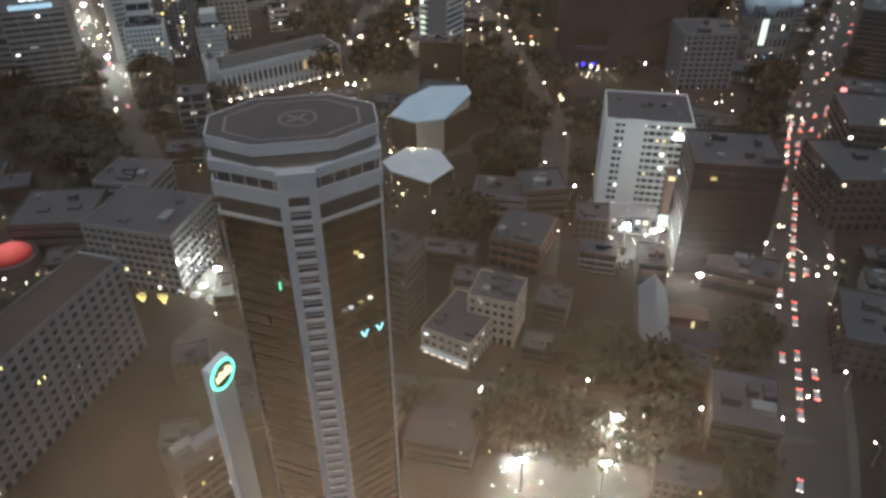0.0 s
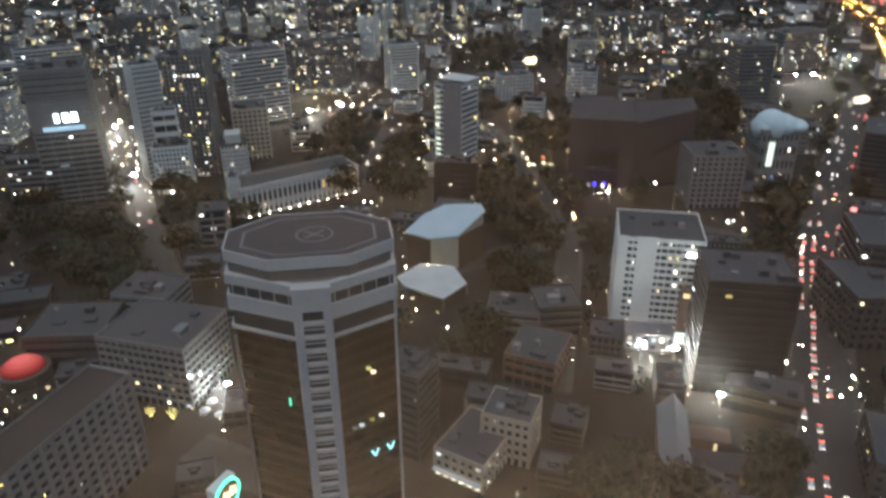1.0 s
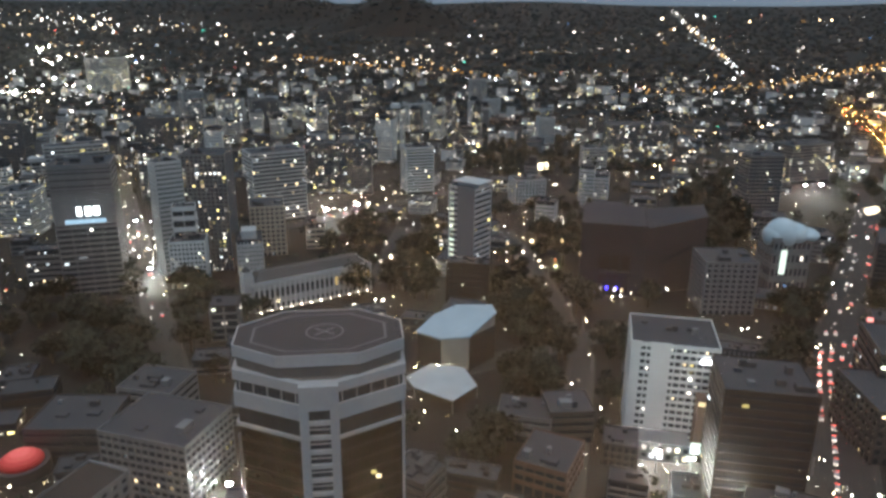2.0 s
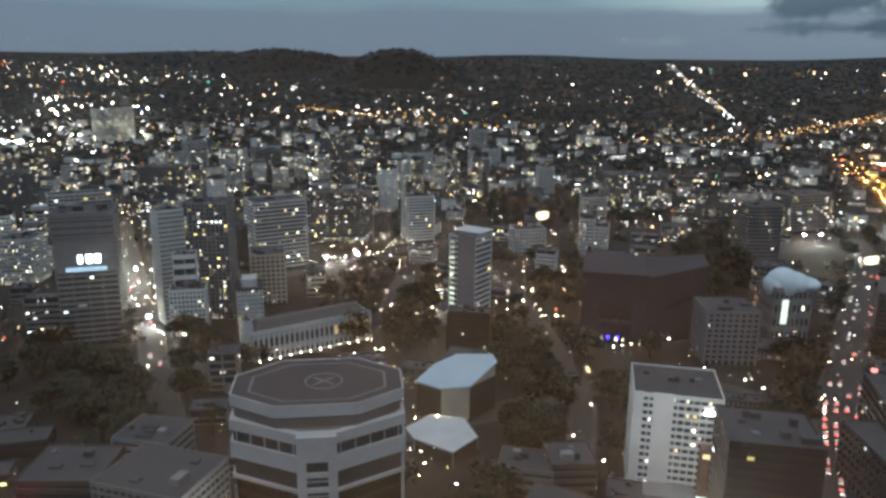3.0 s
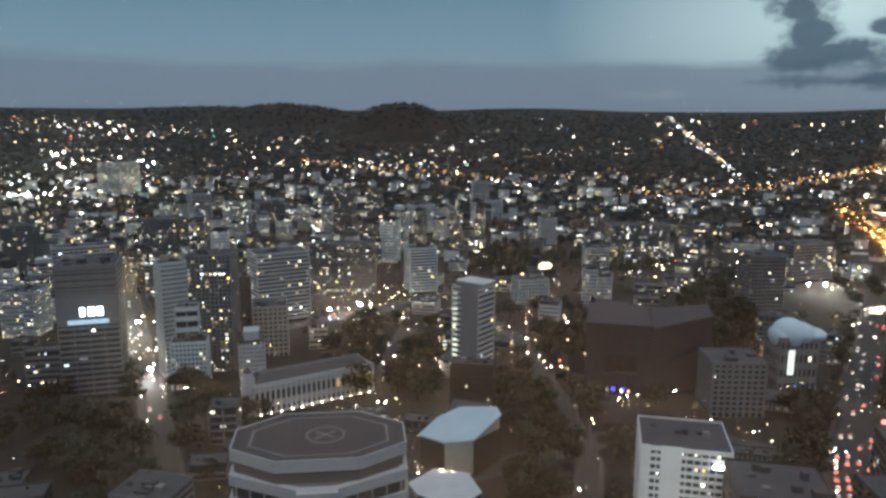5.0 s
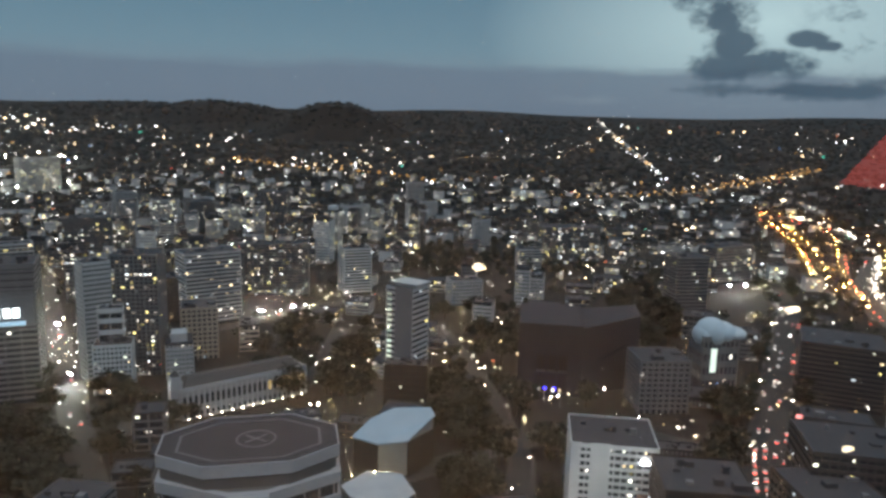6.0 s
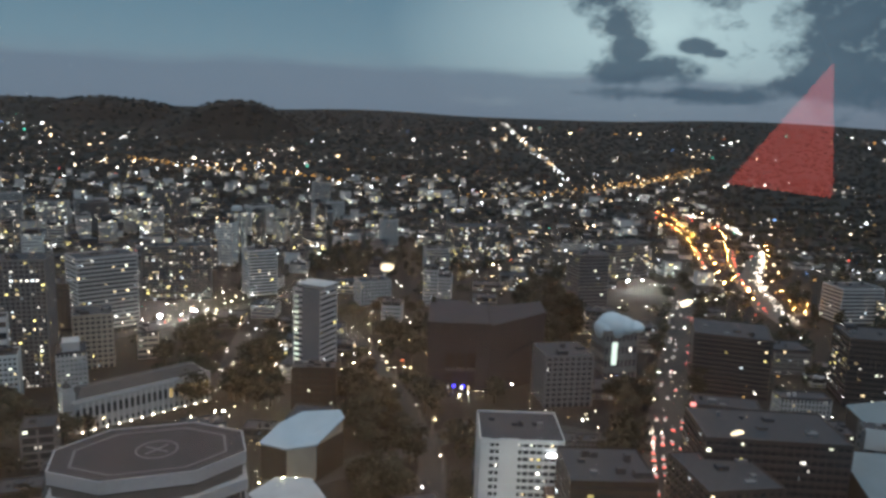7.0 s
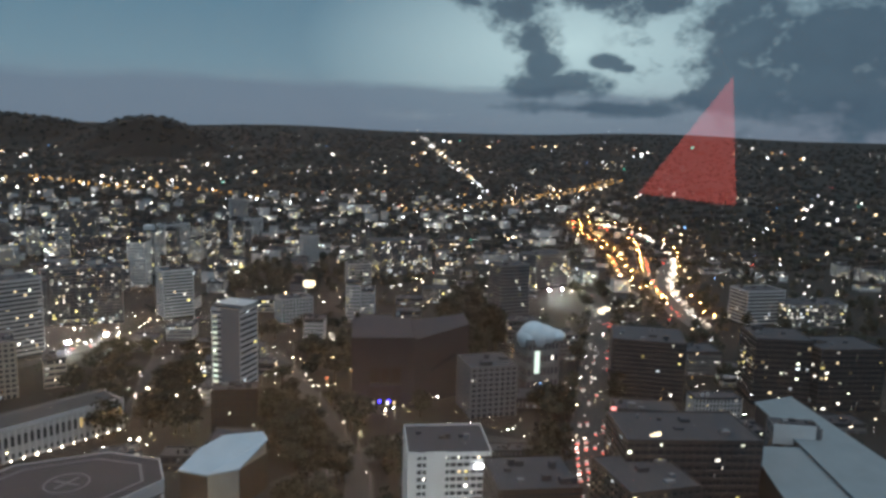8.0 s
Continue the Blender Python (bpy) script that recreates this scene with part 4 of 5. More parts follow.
for a, b in ((14.0, 2.6), (19.0, 3.6), (24.2, 3.4)):
    put("letter_shape", boxes_mesh("letter_shape", [(a, -1.1, SH - 33.5, a + b, -0.82, SH - 27.8)], E_LETTER), board)

# theatre: plain dark walls, recessed entrance, slot
TX, TY, TRZ, TW, TH = 76.5, 486.0, -10.0, 44.0, 50.0
M_THEATRE = mat("theatre_concrete", (0.034, 0.030, 0.037), 0.85, vary=0.3, scale=0.08, fine=1.0)
theatre = thing("theatre_centre", TX, TY, 0, TRZ, "massive dark concrete theatre with blue-lit entrance", "theatre")
put("main_wall", boxes_mesh("main_wall", [(0, 0, 0, TW * 0.3, 60, TH), (TW * 0.78, 0, 0, TW, 60, TH), (TW * 0.3, 0, TH * 0.58, TW * 0.78, 60, TH), (TW * 0.3, 5.0, 0, TW * 0.78, 60, TH * 0.58)], M_THEATRE), theatre)
put("parapet", boxes_mesh("parapet", [(-0.4, -0.4, TH - 1, TW + 0.4, 0.6, TH + 1.2), (-0.4, 0.6, TH - 1, 0.4, 60, TH + 1.2), (TW - 0.4, 0.6, TH - 1, TW + 0.4, 60, TH + 1.2)], M_THEATRE), theatre)
put("roof", boxes_mesh("roof", [(0.4, 0.6, TH, TW - 0.4, 60, TH + 0.3)], M_THEATRE), theatre)
put("side_wing", raw_mesh("side_wing", [(TW, 3, 0), (TW + 42, 30, 0), (TW + 42, 64, 0), (TW, 58, 0), (TW, 3, TH - 1.4), (TW + 42, 30, TH + 3), (TW + 42, 64, TH + 3), (TW, 58, TH - 1.4)], QUADS, M_THEATRE), theatre)
put("wing_slot", raw_mesh("wing_slot", [(TW + 12, 10.5, 22), (TW + 34, 24.7, 31), (TW + 34, 24.7, 34), (TW + 12, 10.5, 26), (TW + 12, 11.5, 22), (TW + 34, 25.7, 31), (TW + 34, 25.7, 34), (TW + 12, 11.5, 26)], QUADS, M_GLASS), theatre)
put("recess_back", boxes_mesh("recess_back", [(TW * 0.3, 4.6, 0.3, TW * 0.78, 4.9, TH * 0.58)], M_NIGHT), theatre)
put("entrance_column", boxes_mesh("entrance_column", [(TW * 0.44, -0.2, 0.3, TW * 0.48, 1.0, TH * 0.58)], M_THEATRE), theatre)
put("entrance_column", boxes_mesh("entrance_column", [(TW * 0.60, -0.2, 0.3, TW * 0.64, 1.0, TH * 0.58)], M_THEATRE), theatre)
put("entrance_canopy_slab", boxes_mesh("entrance_canopy_slab", [(TW * 0.3, -1.5, TH * 0.30, TW * 0.78, 4.5, TH * 0.34)], M_THEATRE), theatre)
for k in range(4):
    put("foyer_light", boxes_mesh("foyer_light", [(TW * (0.34 + 0.11 * k), 4.3, 1.0, TW * (0.34 + 0.11 * k) + 1.3, 4.55, 3.4)], E_WIN), theatre)
for u, v in ((12, 15), (32, 15), (12, 45), (32, 45), (64, 36), (64, 52), (84, 48)):
    cr, sr_ = math.cos(radians(TRZ)), math.sin(radians(TRZ))
    KEEP_OUT.append((TX + cr * u - sr_ * v, TY + sr_ * u + cr * v, 24))
for i, (px, py) in enumerate(((95.0, 482.0), (101.5, 481.0))):
    lampb = thing("entrance_light", px, py - 3, 0, 0, "blue entrance light at the theatre", "light", "theatre lights")
    put("lamp_post", tube_mesh("lamp_post", 0.12, 0.1, 0, 5.6, M_METAL, 8), lampb)
    put("lamp_globe", blobs("lamp_globe", [(0, 0, 6.3, 1.1)], glow("blue_glow", [(0.02, 0.015, 1.0)], 9, 9.1, True)), lampb)
    KEEP_OUT.append((px, py - 14, 15))
    KEEP_OUT.append((px, py - 40, 12))

# stone church with a slate roof
church = thing("church", 69.6, 193.2, 0, -12, "stone church with pale slate gable roof and tower", "church")
put("nave", boxes_mesh("nave", [(0, 0, 0, 10, 34, 11), (10, 6, 0, 32, 15, 8), (10, 22, 0, 26, 30, 8)], M_BRICK), church)
put("nave_roof", raw_mesh("nave_roof", [(-.6, -.6, 11), (10.6, -.6, 11), (10.6, 34.6, 11), (-.6, 34.6, 11), (5, -.6, 18), (5, 34.6, 18)], [(0, 3, 5, 4), (1, 4, 5, 2), (0, 4, 1), (2, 5, 3), (0, 1, 2, 3)], M_GREY), church)
put("transept_roof", raw_mesh("transept_roof", [(9, 5.4, 8), (32.6, 5.4, 8), (32.6, 15.6, 8), (9, 15.6, 8), (7, 10.5, 13), (32.6, 10.5, 13)], [(0, 1, 5, 4), (2, 3, 4, 5), (1, 2, 5), (3, 0, 4)], M_ROOF), church)
for x, y in ((11.5, 5.8), (20, 21.8), (28, 5.8)):
    put("lit_lancet", boxes_mesh("lit_lancet", [(x, y - 0.1, 2.5, x + 1.1, y + 0.3, 6.8)], E_ARCH), church)
KEEP_OUT.append((80, 212, 26))

# long low convention roofs
M_HALLROOF = mat("blue_grey_metal_roof", (0.17, 0.205, 0.225), 0.5, vary=0.2, scale=0.08, fine=0.8)
for k, (pts, z, m_, lab) in enumerate((
    ([(330.4, 388.9), (363.4, 393.1), (340.8, 295.7), (314.1, 248.0), (284.3, 254.8), (306.1, 314.5)], 21, M_ROOFBLUE, "long low hall with pale metal roof"),
    ([(281.3, 332.3), (311.2, 324.2), (287.8, 257.9), (252.5, 265.9)], 19, M_ROOFBLUE, "low side hall with pale metal roof"),
)):
    hallb = thing("long_hall", 0, 0, 0, 0, lab, "hall")
    put("roof", slab(pts, 0.8, [z] * len(pts), M_HALLROOF, "roof"), hallb)
    cx, cy = sum(p[0] for p in pts) / len(pts), sum(p[1] for p in pts) / len(pts)
    put("wall", slab([(x * 0.97 + cx * 0.03, y * 0.97 + cy * 0.03) for x, y in pts], z - 0.9, [z - 0.85] * len(pts), M_DARK, "wall"), hallb)
    KEEP_OUT.append((cx, cy, 38))
box = building("stair_block", 301.5, 337.8, -23.4, 25.7, 28.0, 10, M_GREY, "pale rooftop block with blank front", 4.5, 9.0, "punched", 0.0, 90)
put("blank_front", boxes_mesh("blank_front", [(0, -0.9, 17, 24, -0.6, 29.2)], M_WHITE), box)
GX, GY, GRZ, GW, GH = 290.4, 323.2, -80.0, 12.6, 18.0
gstair = thing("glazed_stair", GX, GY, 0, GRZ, "glazed stair with white lit landings", "stair")
put("stair_core", boxes_mesh("stair_core", [(0, 0, 0, GW, 5, GH)], M_GREY), gstair)
for k in range(5):
    put("lit_landing", boxes_mesh("lit_landing", [(0.4, -0.25, GH - 2.2 - 2.9 * k, GW - 0.4, -0.02, GH - 0.7 - 2.9 * k)], glow("landing_light", [(0.85, 0.95, 0.85)], 0.35 + 0.06 * k, 0.36 + 0.06 * k)), gstair)
    put("landing_edge", boxes_mesh("landing_edge", [(-0.1, -0.6, GH - 0.6 - 2.9 * k, GW + 0.1, 0.0, GH - 0.3 - 2.9 * k)], M_PALE), gstair)
JX, JY = 437.3, 439.6
KX, KY = 475.5, 435.9
walkway = thing("covered_walkway", JX, JY, 0, math.degrees(math.atan2(KY - JY, KX - JX)), "covered walkway with a warm continuous light strip", "walkway")
JL = math.hypot(KX - JX, KY - JY)
put("walkway_roof", boxes_mesh("walkway_roof", [(0, 0, 3.2, JL, 3.0, 3.5)], M_GREY), walkway)
for k in range(6):
    put("walkway_post", boxes_mesh("walkway_post", [(k * JL / 5 - 0.1, 0.2, 0, k * JL / 5 + 0.1, 0.4, 3.2)], M_METAL), walkway)
put("light_strip", boxes_mesh("light_strip", [(0, -0.25, 2.9, JL, -0.02, 3.3)], glow("warm_strip", [(1.0, 0.80, 0.45)], 5, 5.1, True)), walkway)

SBX, SBY, SBR, SBW, SBH = 220.3, 375.2, -20.6, 36.1, 30.0
strip = thing("shop_sign", SBX, SBY, 0, SBR, "yellow-white lit sign strip on the street block", "sign")
for k in range(9):
    put("letter_bar", boxes_mesh("letter_bar", [(SBW * 0.1 + k * SBW * 0.085, -0.9, SBH - 5.2, SBW * 0.1 + k * SBW * 0.085 + SBW * 0.06, -0.5, SBH - 4.2)], glow("pale_sign_bars", [(0.95, 1.0, 0.72)], 1.2, 1.21)), strip)
put("sign_rail", boxes_mesh("sign_rail", [(SBW * 0.08, -0.5, SBH - 5.6, SBW * 0.9, -0.3, SBH - 3.9)], M_DARK), strip)
put("red_panel", boxes_mesh("red_panel", [(-3.5, -1.0, SBH - 5, -0.5, -0.4, SBH + 1.5)], glow("red_sign_panel", [(1.0, 0.30, 0.28)], 1.3, 1.31)), strip)

# red-lit dome and string-lit garden bar
dome = thing("lit_dome", -188.5, 258.6, 0, 0, "white dome roof washed with red light", "dome")
dring = [(1 * math.cos(i * math.pi / 16), 1 * math.sin(i * math.pi / 16)) for i in range(32)]
KEEP_OUT.append((dome.location[0], dome.location[1], 14))
put("dome_wall", prism_mesh("dome_wall", dring, 0, 5, M_DARK, 11, 11), dome)
# red light on the dome is put in as glow, stronger towards the top
for k in range(5):
    put("dome_ring", prism_mesh("dome_ring", dring, 5 + 1.1 * k, 6.1 + 1.1 * k, glow("red_light_as_glow", [(1.0, 0.09 + 0.03 * k, 0.09 + 0.03 * k)], 0.06 + 0.09 * k, 0.061 + 0.09 * k), 9 * math.cos((k + 1) * 0.28), 9 * math.cos(k * 0.28)), dome)
put("blue_strip", boxes_mesh("blue_strip", [(-12, -8, 3, -10.8, -6, 6)], glow("blue_strip", [(0.15, 0.12, 1.0)], 3, 3.1)), dome)

for x, y, r in ((-45.8, 467.8, 24), (-58.5, 511.7, 22), (-46.0, 538.0, 20), (-68.8, 464.9, 18), (24.0, 474.4, 20), (35.7, 418.5, 20), (-96.7, 592.2, 22)):
    SQUARES.append((x, y, r))
FLOODS = ((22.7, 139.8, 15), (53.0, 156.2, 15), (47.1, 139.3, 14), (81.5, 273.1, 10), (94.7, 268.8, 10), (-95.5, 247.2, 6), (-135.3, 256.5, 5), (106.8, 242.5, 5), (-23.2, 213.7, 5), (-297.7, 611.4, 9), (-233.6, 492.4, 8), (368.0, 804.9, 9), (387.3, 806.9, 9), (-38.9, 503.5, 6), (-112.3, 690.9, 7), (-139.2, 670.7, 7), (-162.5, 441.0, 7), (429.2, 488.1, 7), (466.1, 445.8, 6), (253.2, 2089.7, 14))
for x, y, tall in FLOODS:
    KEEP_OUT.append((x, y, 5))

rows_glint = []

# ---- filling buildings ----
rng = random.Random(5)
made = 0
GARDENS = ((-28, 460, 7.5, 110), (5.5, 395, 4.5, 90), (-9, 500, 6, 60), (18.5, 720, 3.0, 150), (7, 1000, 8, 120), (17, 180, 8, 45))  # bearing, distance and their half widths
for trial in range(30000):
    r = 150 + (280 * rng.random() if trial < 2500 else 1170 * rng.random() ** 0.85)
    az = rng.uniform(-44, 52)
    x, y = r * math.sin(radians(az)), r * math.cos(radians(az))
    w, d = rng.uniform(14, 32), rng.uniform(12, 26)
    if not free(x, y, 0.40 * math.hypot(w, d)) or any((x - a) ** 2 + (y - b) ** 2 < (c + 8) ** 2 for a, b, c in SQUARES):
        continue
    if r < 420:
        h = rng.uniform(5, 11)
        w, d = w * 0.75, d * 0.75
    elif az < 10 and r > 700:
        h = rng.choice((12, 20, 30, 40, 52)) * rng.uniform(0.8, 1.2)
        w, d = w * 0.9, d * 0.9
    elif az < 0:
        h = rng.choice((10, 14, 20, 26, 34)) * rng.uniform(0.8, 1.2)
    else:
        h = rng.choice((6, 8, 11, 15, 20)) * rng.uniform(0.8, 1.2)
    if (az - 8) ** 2 / 49 + ((r - 470) / 170) ** 2 < 1 or (az + 7) ** 2 / 25 + ((r - 560) / 110) ** 2 < 1 or (az > 33 and 650 < r < 1100):
        continue  # parks and gardens
    if any(((az - a) / da) ** 2 + ((r - b) / db) ** 2 < 1 for a, b, da, db in GARDENS):
        continue
    if -5 < az < 4 and r < 1050:
        h = min(h, 13.0)
    rz = (-14 if az > -8 else 14) + rng.uniform(-4, 4)
    # far walls picked paler to put haze into their colour, near ones darker
    wall = rng.choice((M_PALE, M_GREY, M_WHITE, M_PALE, M_GREY)) if r > 700 else rng.choice((M_PALE, M_GREY, M_GREY, M_DARK, M_BEIGE, M_GREY)) if r > 460 else rng.choice((M_DARK, M_GREY, M_DARK, M_NIGHT))
    c, s = math.cos(radians(rz)), math.sin(radians(rz))
    cx, cy = x - c * w / 2 + s * d / 2, y - s * w / 2 - c * d / 2
    tone = {M_PALE: "pale concrete", M_GREY: "grey concrete", M_WHITE: "white rendered", M_DARK: "dark clad", M_BEIGE: "beige stone", M_NIGHT: "black-brown clad"}[wall]
    size = "tower" if h > 28 else "mid-rise block" if h > 13 else "low block"
    low_building(cx, cy, rz, w, h, d, wall, f"{tone} {size} with flat roof and lit windows", 0.05 if r < 420 else 0.18 if r < 700 else 0.32, 300 + trial)
    made += 1
    if made >= 300:
        break

# ---- distant houses, trees and lights ----
rng = random.Random(17)
BV = {k: ([], []) for k in (M_PALE, M_GREY, M_WHITE, "top", "lit")}


def turned_box(store, x, y, z, a, w, d, h, u0=0.0, v0=0.0):
    """Adds a box of w by d by h, turned by a, to a store of vertices and faces."""
    vs, fs = store
    ca, sa = math.cos(a), math.sin(a)
    k = len(vs)
    for q in (0, h):
        for u, v in ((u0, v0), (u0 + w, v0), (u0 + w, v0 + d), (u0, v0 + d)):
            vs.append((x + ca * u - sa * v, y + sa * u + ca * v, z + q))
    fs += [tuple(k + j for j in q) for q in QUADS]


n_blocks = 0
for trial in range(6000):
    r = 930 + 1250 * rng.random() ** 1.1
    az = rng.uniform(-46, 30)
    x, y = r * math.sin(radians(az)), r * math.cos(radians(az))
    if noise.noise(Vector((x / 260, y / 260, 3.1))) < rng.uniform(-0.5, 0.25) or not free(x, y, 11):
        continue
    KEEP_OUT.append((x, y, 9))
    w, d, h = rng.uniform(9, 26), rng.uniform(9, 18), rng.choice((6, 8, 10, 13, 17, 24)) * rng.uniform(0.8, 1.25)
    if az > 12:
        h *= 0.7
    a = radians((-14 if az > -8 else 14) + rng.uniform(-6, 6))
    z = height(x, y) - 0.4
    wall = rng.choice((M_PALE, M_GREY, M_WHITE, M_PALE))
    turned_box(BV[wall], x, y, z, a, w, d, h)
    turned_box(BV["top"], x, y, z + h, a, w + 0.6, d + 0.6, 0.6, -0.3, -0.3)
    if rng.random() < 0.6:
        turned_box(BV["top"], x, y, z + h, a, w * 0.3, d * 0.3, rng.uniform(1.5, 3.5), w * rng.uniform(0.1, 0.6), d * 0.3)
    share = rng.choice((0.12, 0.25, 0.45))
    for k in range(max(1, int(h / 3.6))):
        for i in range(int(w / 3.2)):
            if rng.random() < share:
                turned_box(BV["lit"], x, y, z + k * 3.6 + 1.2, a, rng.uniform(0.9, 2.2), 0.25, 1.5, i * 3.2 + 0.5, -0.2)
    n_blocks += 1
    if n_blocks >= 620:
        break
for key, (bv, bf) in BV.items():
    if key == "top":
        tagged(put("far_block_roofs", raw_mesh("far_block_roofs", bv, bf, M_ROOF)), "dark flat roofs of far city blocks", "roofs", kind="stuff")
    elif key == "lit":
        tagged(put("far_lit_windows", raw_mesh("far_lit_windows", bv, bf, glow("far_window_light", [WARM, WHITE, COOL, WHITE, YELLOW, (0.85, 1.0, 0.85)], 0.4, 6.0))), "lit windows of far city blocks", "windows", kind="stuff")
    else:
        tagged(put("far_blocks", raw_mesh("far_blocks", bv, bf, key)), "dense far city blocks with plain pale walls", "buildings", kind="stuff")

rng = random.Random(11)
hv, hf, rv, rf = [], [], [], []
for i in range(5200):
    r = 1250 + 3400 * rng.random() ** 1.1
    az = radians(rng.uniform(-48, 56))
    x, y = r * math.sin(az), r * math.cos(az)
    z, a = height(x, y) - 1, rng.uniform(0, 3.14)
    l, w, h = rng.uniform(6, 13), rng.uniform(4, 7), rng.choice((4, 4, 5, 7, 10, 14))
    if r > 2600:
        h = min(h, 6)
    ca, sa = math.cos(a), math.sin(a)
    P = lambda u, v, q: (x + ca * u - sa * v, y + sa * u + ca * v, z + q)
    k = len(hv)
    hv += [P(-l, -w, 0), P(l, -w, 0), P(l, w, 0), P(-l, w, 0), P(-l, -w, h), P(l, -w, h), P(l, w, h), P(-l, w, h)]
    hf += [tuple(k + j for j in q) for q in QUADS[2:]]
    k = len(rv)
    g = 3.0 if h < 8 else 0.4
    rv += [P(-l - .5, -w - .5, h), P(l + .5, -w - .5, h), P(l + .5, w + .5, h), P(-l - .5, w + .5, h), P(-l * .6, 0, h + g), P(l * .6, 0, h + g)]
    rf += [(k, k + 1, k + 5, k + 4), (k + 2, k + 3, k + 4, k + 5), (k + 1, k + 2, k + 5), (k + 3, k, k + 4)]
tagged(put("far_houses", raw_mesh("far_houses", hv, hf, M_HOUSE)), "far suburban houses, pale walls darkened to dusk", "houses", kind="stuff")
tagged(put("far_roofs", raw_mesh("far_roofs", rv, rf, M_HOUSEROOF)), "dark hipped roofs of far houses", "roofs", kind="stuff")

rows = []
for i in range(1500):
    r = 260 + 950 * rng.random()
    az = rng.uniform(-46, 54)
    x, y = r * math.sin(radians(az)), r * math.cos(radians(az))
    if not free(x, y, 2.5) or noise.noise(Vector((x / 90, y / 90, 4.0))) < -0.05:
        continue
    s = rng.uniform(2.0, 4.5)
    for k in range(14):
        rows.append((x + rng.gauss(0, s * 0.6), y + rng.gauss(0, s * 0.6), s * rng.uniform(0.3, 1.9), s * rng.uniform(0.2, 0.42)))
tagged(put("street_trees", blobs("street_trees", rows, M_LEAF)), "dark street trees and shrubs between buildings", "trees", kind="stuff")
rows = []
for i in range(9000):
    r = 1150 + 3750 * rng.random() ** 0.9
    az = radians(rng.uniform(-50, 58))
    x, y = r * math.sin(az), r * math.cos(az)
    z = height(x, y)
    s = rng.uniform(4, 8)
    for k in range(3):
        rows.append((x + rng.uniform(-s, s), y + rng.uniform(-s, s), z + s * rng.uniform(0.2, 0.9), s * rng.uniform(0.6, 1.0)))
tagged(put("far_trees", blobs("far_trees", rows, M_FARLEAF)), "dark far suburban trees", "trees", kind="stuff")


def spot(x, y, lift, r=None):
    d = math.hypot(x, y)
    return (x, y, height(x, y) + lift, r or max(0.3, 0.00062 * d))


white, orange, tint = [], [], []
quarter = []
for px, py, wide, n in ((-966, 1450, 30, 5), (-928, 1484, 30, 5), (-902, 1556, 40, 4), (-900, 1715, 60, 4), (-1250, 2015, 90, 5), (-1181, 2192, 90, 4), (-1110, 2300, 90, 3), (-1560, 2408, 120, 4)):
    for q in range(n):
        x, y = px + rng.gauss(0, wide), py + rng.gauss(0, wide * 0.5)
        quarter.append(spot(x, y, 22, 0.00045 * math.hypot(x, y)))
tagged(put("quarter_floodlights", blobs("quarter_floodlights", quarter, glow("quarter_flood", [(0.85, 1.0, 0.88), (0.95, 1.0, 0.85), (1.0, 0.92, 0.62)], 250, 900, True))), "greenish white floodlights over a lit harbour quarter", "lights", kind="stuff")
for i in range(16000):
    r = 520 + 3960 * rng.random() ** 1.3
    az = radians(rng.uniform(-46, 54))
    x, y = r * math.sin(az), r * math.cos(az)
    if noise.noise(Vector((x / 380, y / 380, 0.3))) + 0.5 * noise.noise(Vector((x / 140, y / 140, 7.3))) < rng.uniform(-0.35, 0.60) + (0.30 if r > 2600 else 0.0) - (0.28 if az < radians(-18) else 0.0):
        continue
    if any(((math.degrees(az) - a) / da) ** 2 + ((r - b) / db) ** 2 < 1 for a, b, da, db in GARDENS):
        continue
    if height(x, y) > 222 * max(0.0, (r - 1200) / 3700) ** 2 + 22:
        continue
    q = rng.random()
    (white if q < 0.80 else orange if q < 0.95 else tint).append(spot(x, y, rng.uniform(6, 14), max(0.25, 0.00040 * r) * (0.35 + 2.2 * rng.random() ** 4)))
for px, py in ((-1008.3, 1533.2), (-964.4, 1543.5), (-925.0, 1584.8), (-1179.7, 1898.3), (-1066.6, 1861.0), (-1067.4, 2071.1), (-995.9, 3172.3), (-887.2, 2970.3), (-788.0, 2780.5), (-2169.6, 3408.0), (-1991.0, 3289.3), (-1769.7, 3419.2), (253.1, 2160.2), (-45.4, 3379.7)):
    for q in range(9):
        spread = 0.035 * math.hypot(px, py)
        x, y = px + rng.gauss(0, spread), py + rng.gauss(0, spread * 0.6)
        white.append(spot(x, y, rng.uniform(6, 16), 0.0005 * math.hypot(x, y) * rng.uniform(0.5, 1.5)))
for pts, step, off in ((FARROAD, 75, 6), (FARROAD, 130, -9)):
    for x, y, a in along(pts, step):
        white.append(spot(x + math.sin(a) * off, y - math.cos(a) * off, 9, 0.00095 * math.hypot(x, y) * rng.uniform(0.5, 1.1)))
for x, y, a in along(FARROAD, 260, 500)[:4]:
    orange.append(spot(x, y, 9, 4.5))
for pts, step, wide in ((LINE, 34, 24), (LINE, 47, -20), (ARC, 34, 10), (ARC, 60, -14), (RAMP2, 60, 14)):
    for x, y, a in along(pts, step):
        orange.append(spot(x + math.sin(a) * wide + rng.uniform(-6, 6), y - math.cos(a) * wide + rng.uniform(-6, 6), 11, 0.0009 * math.hypot(x, y)))
mlamps = []
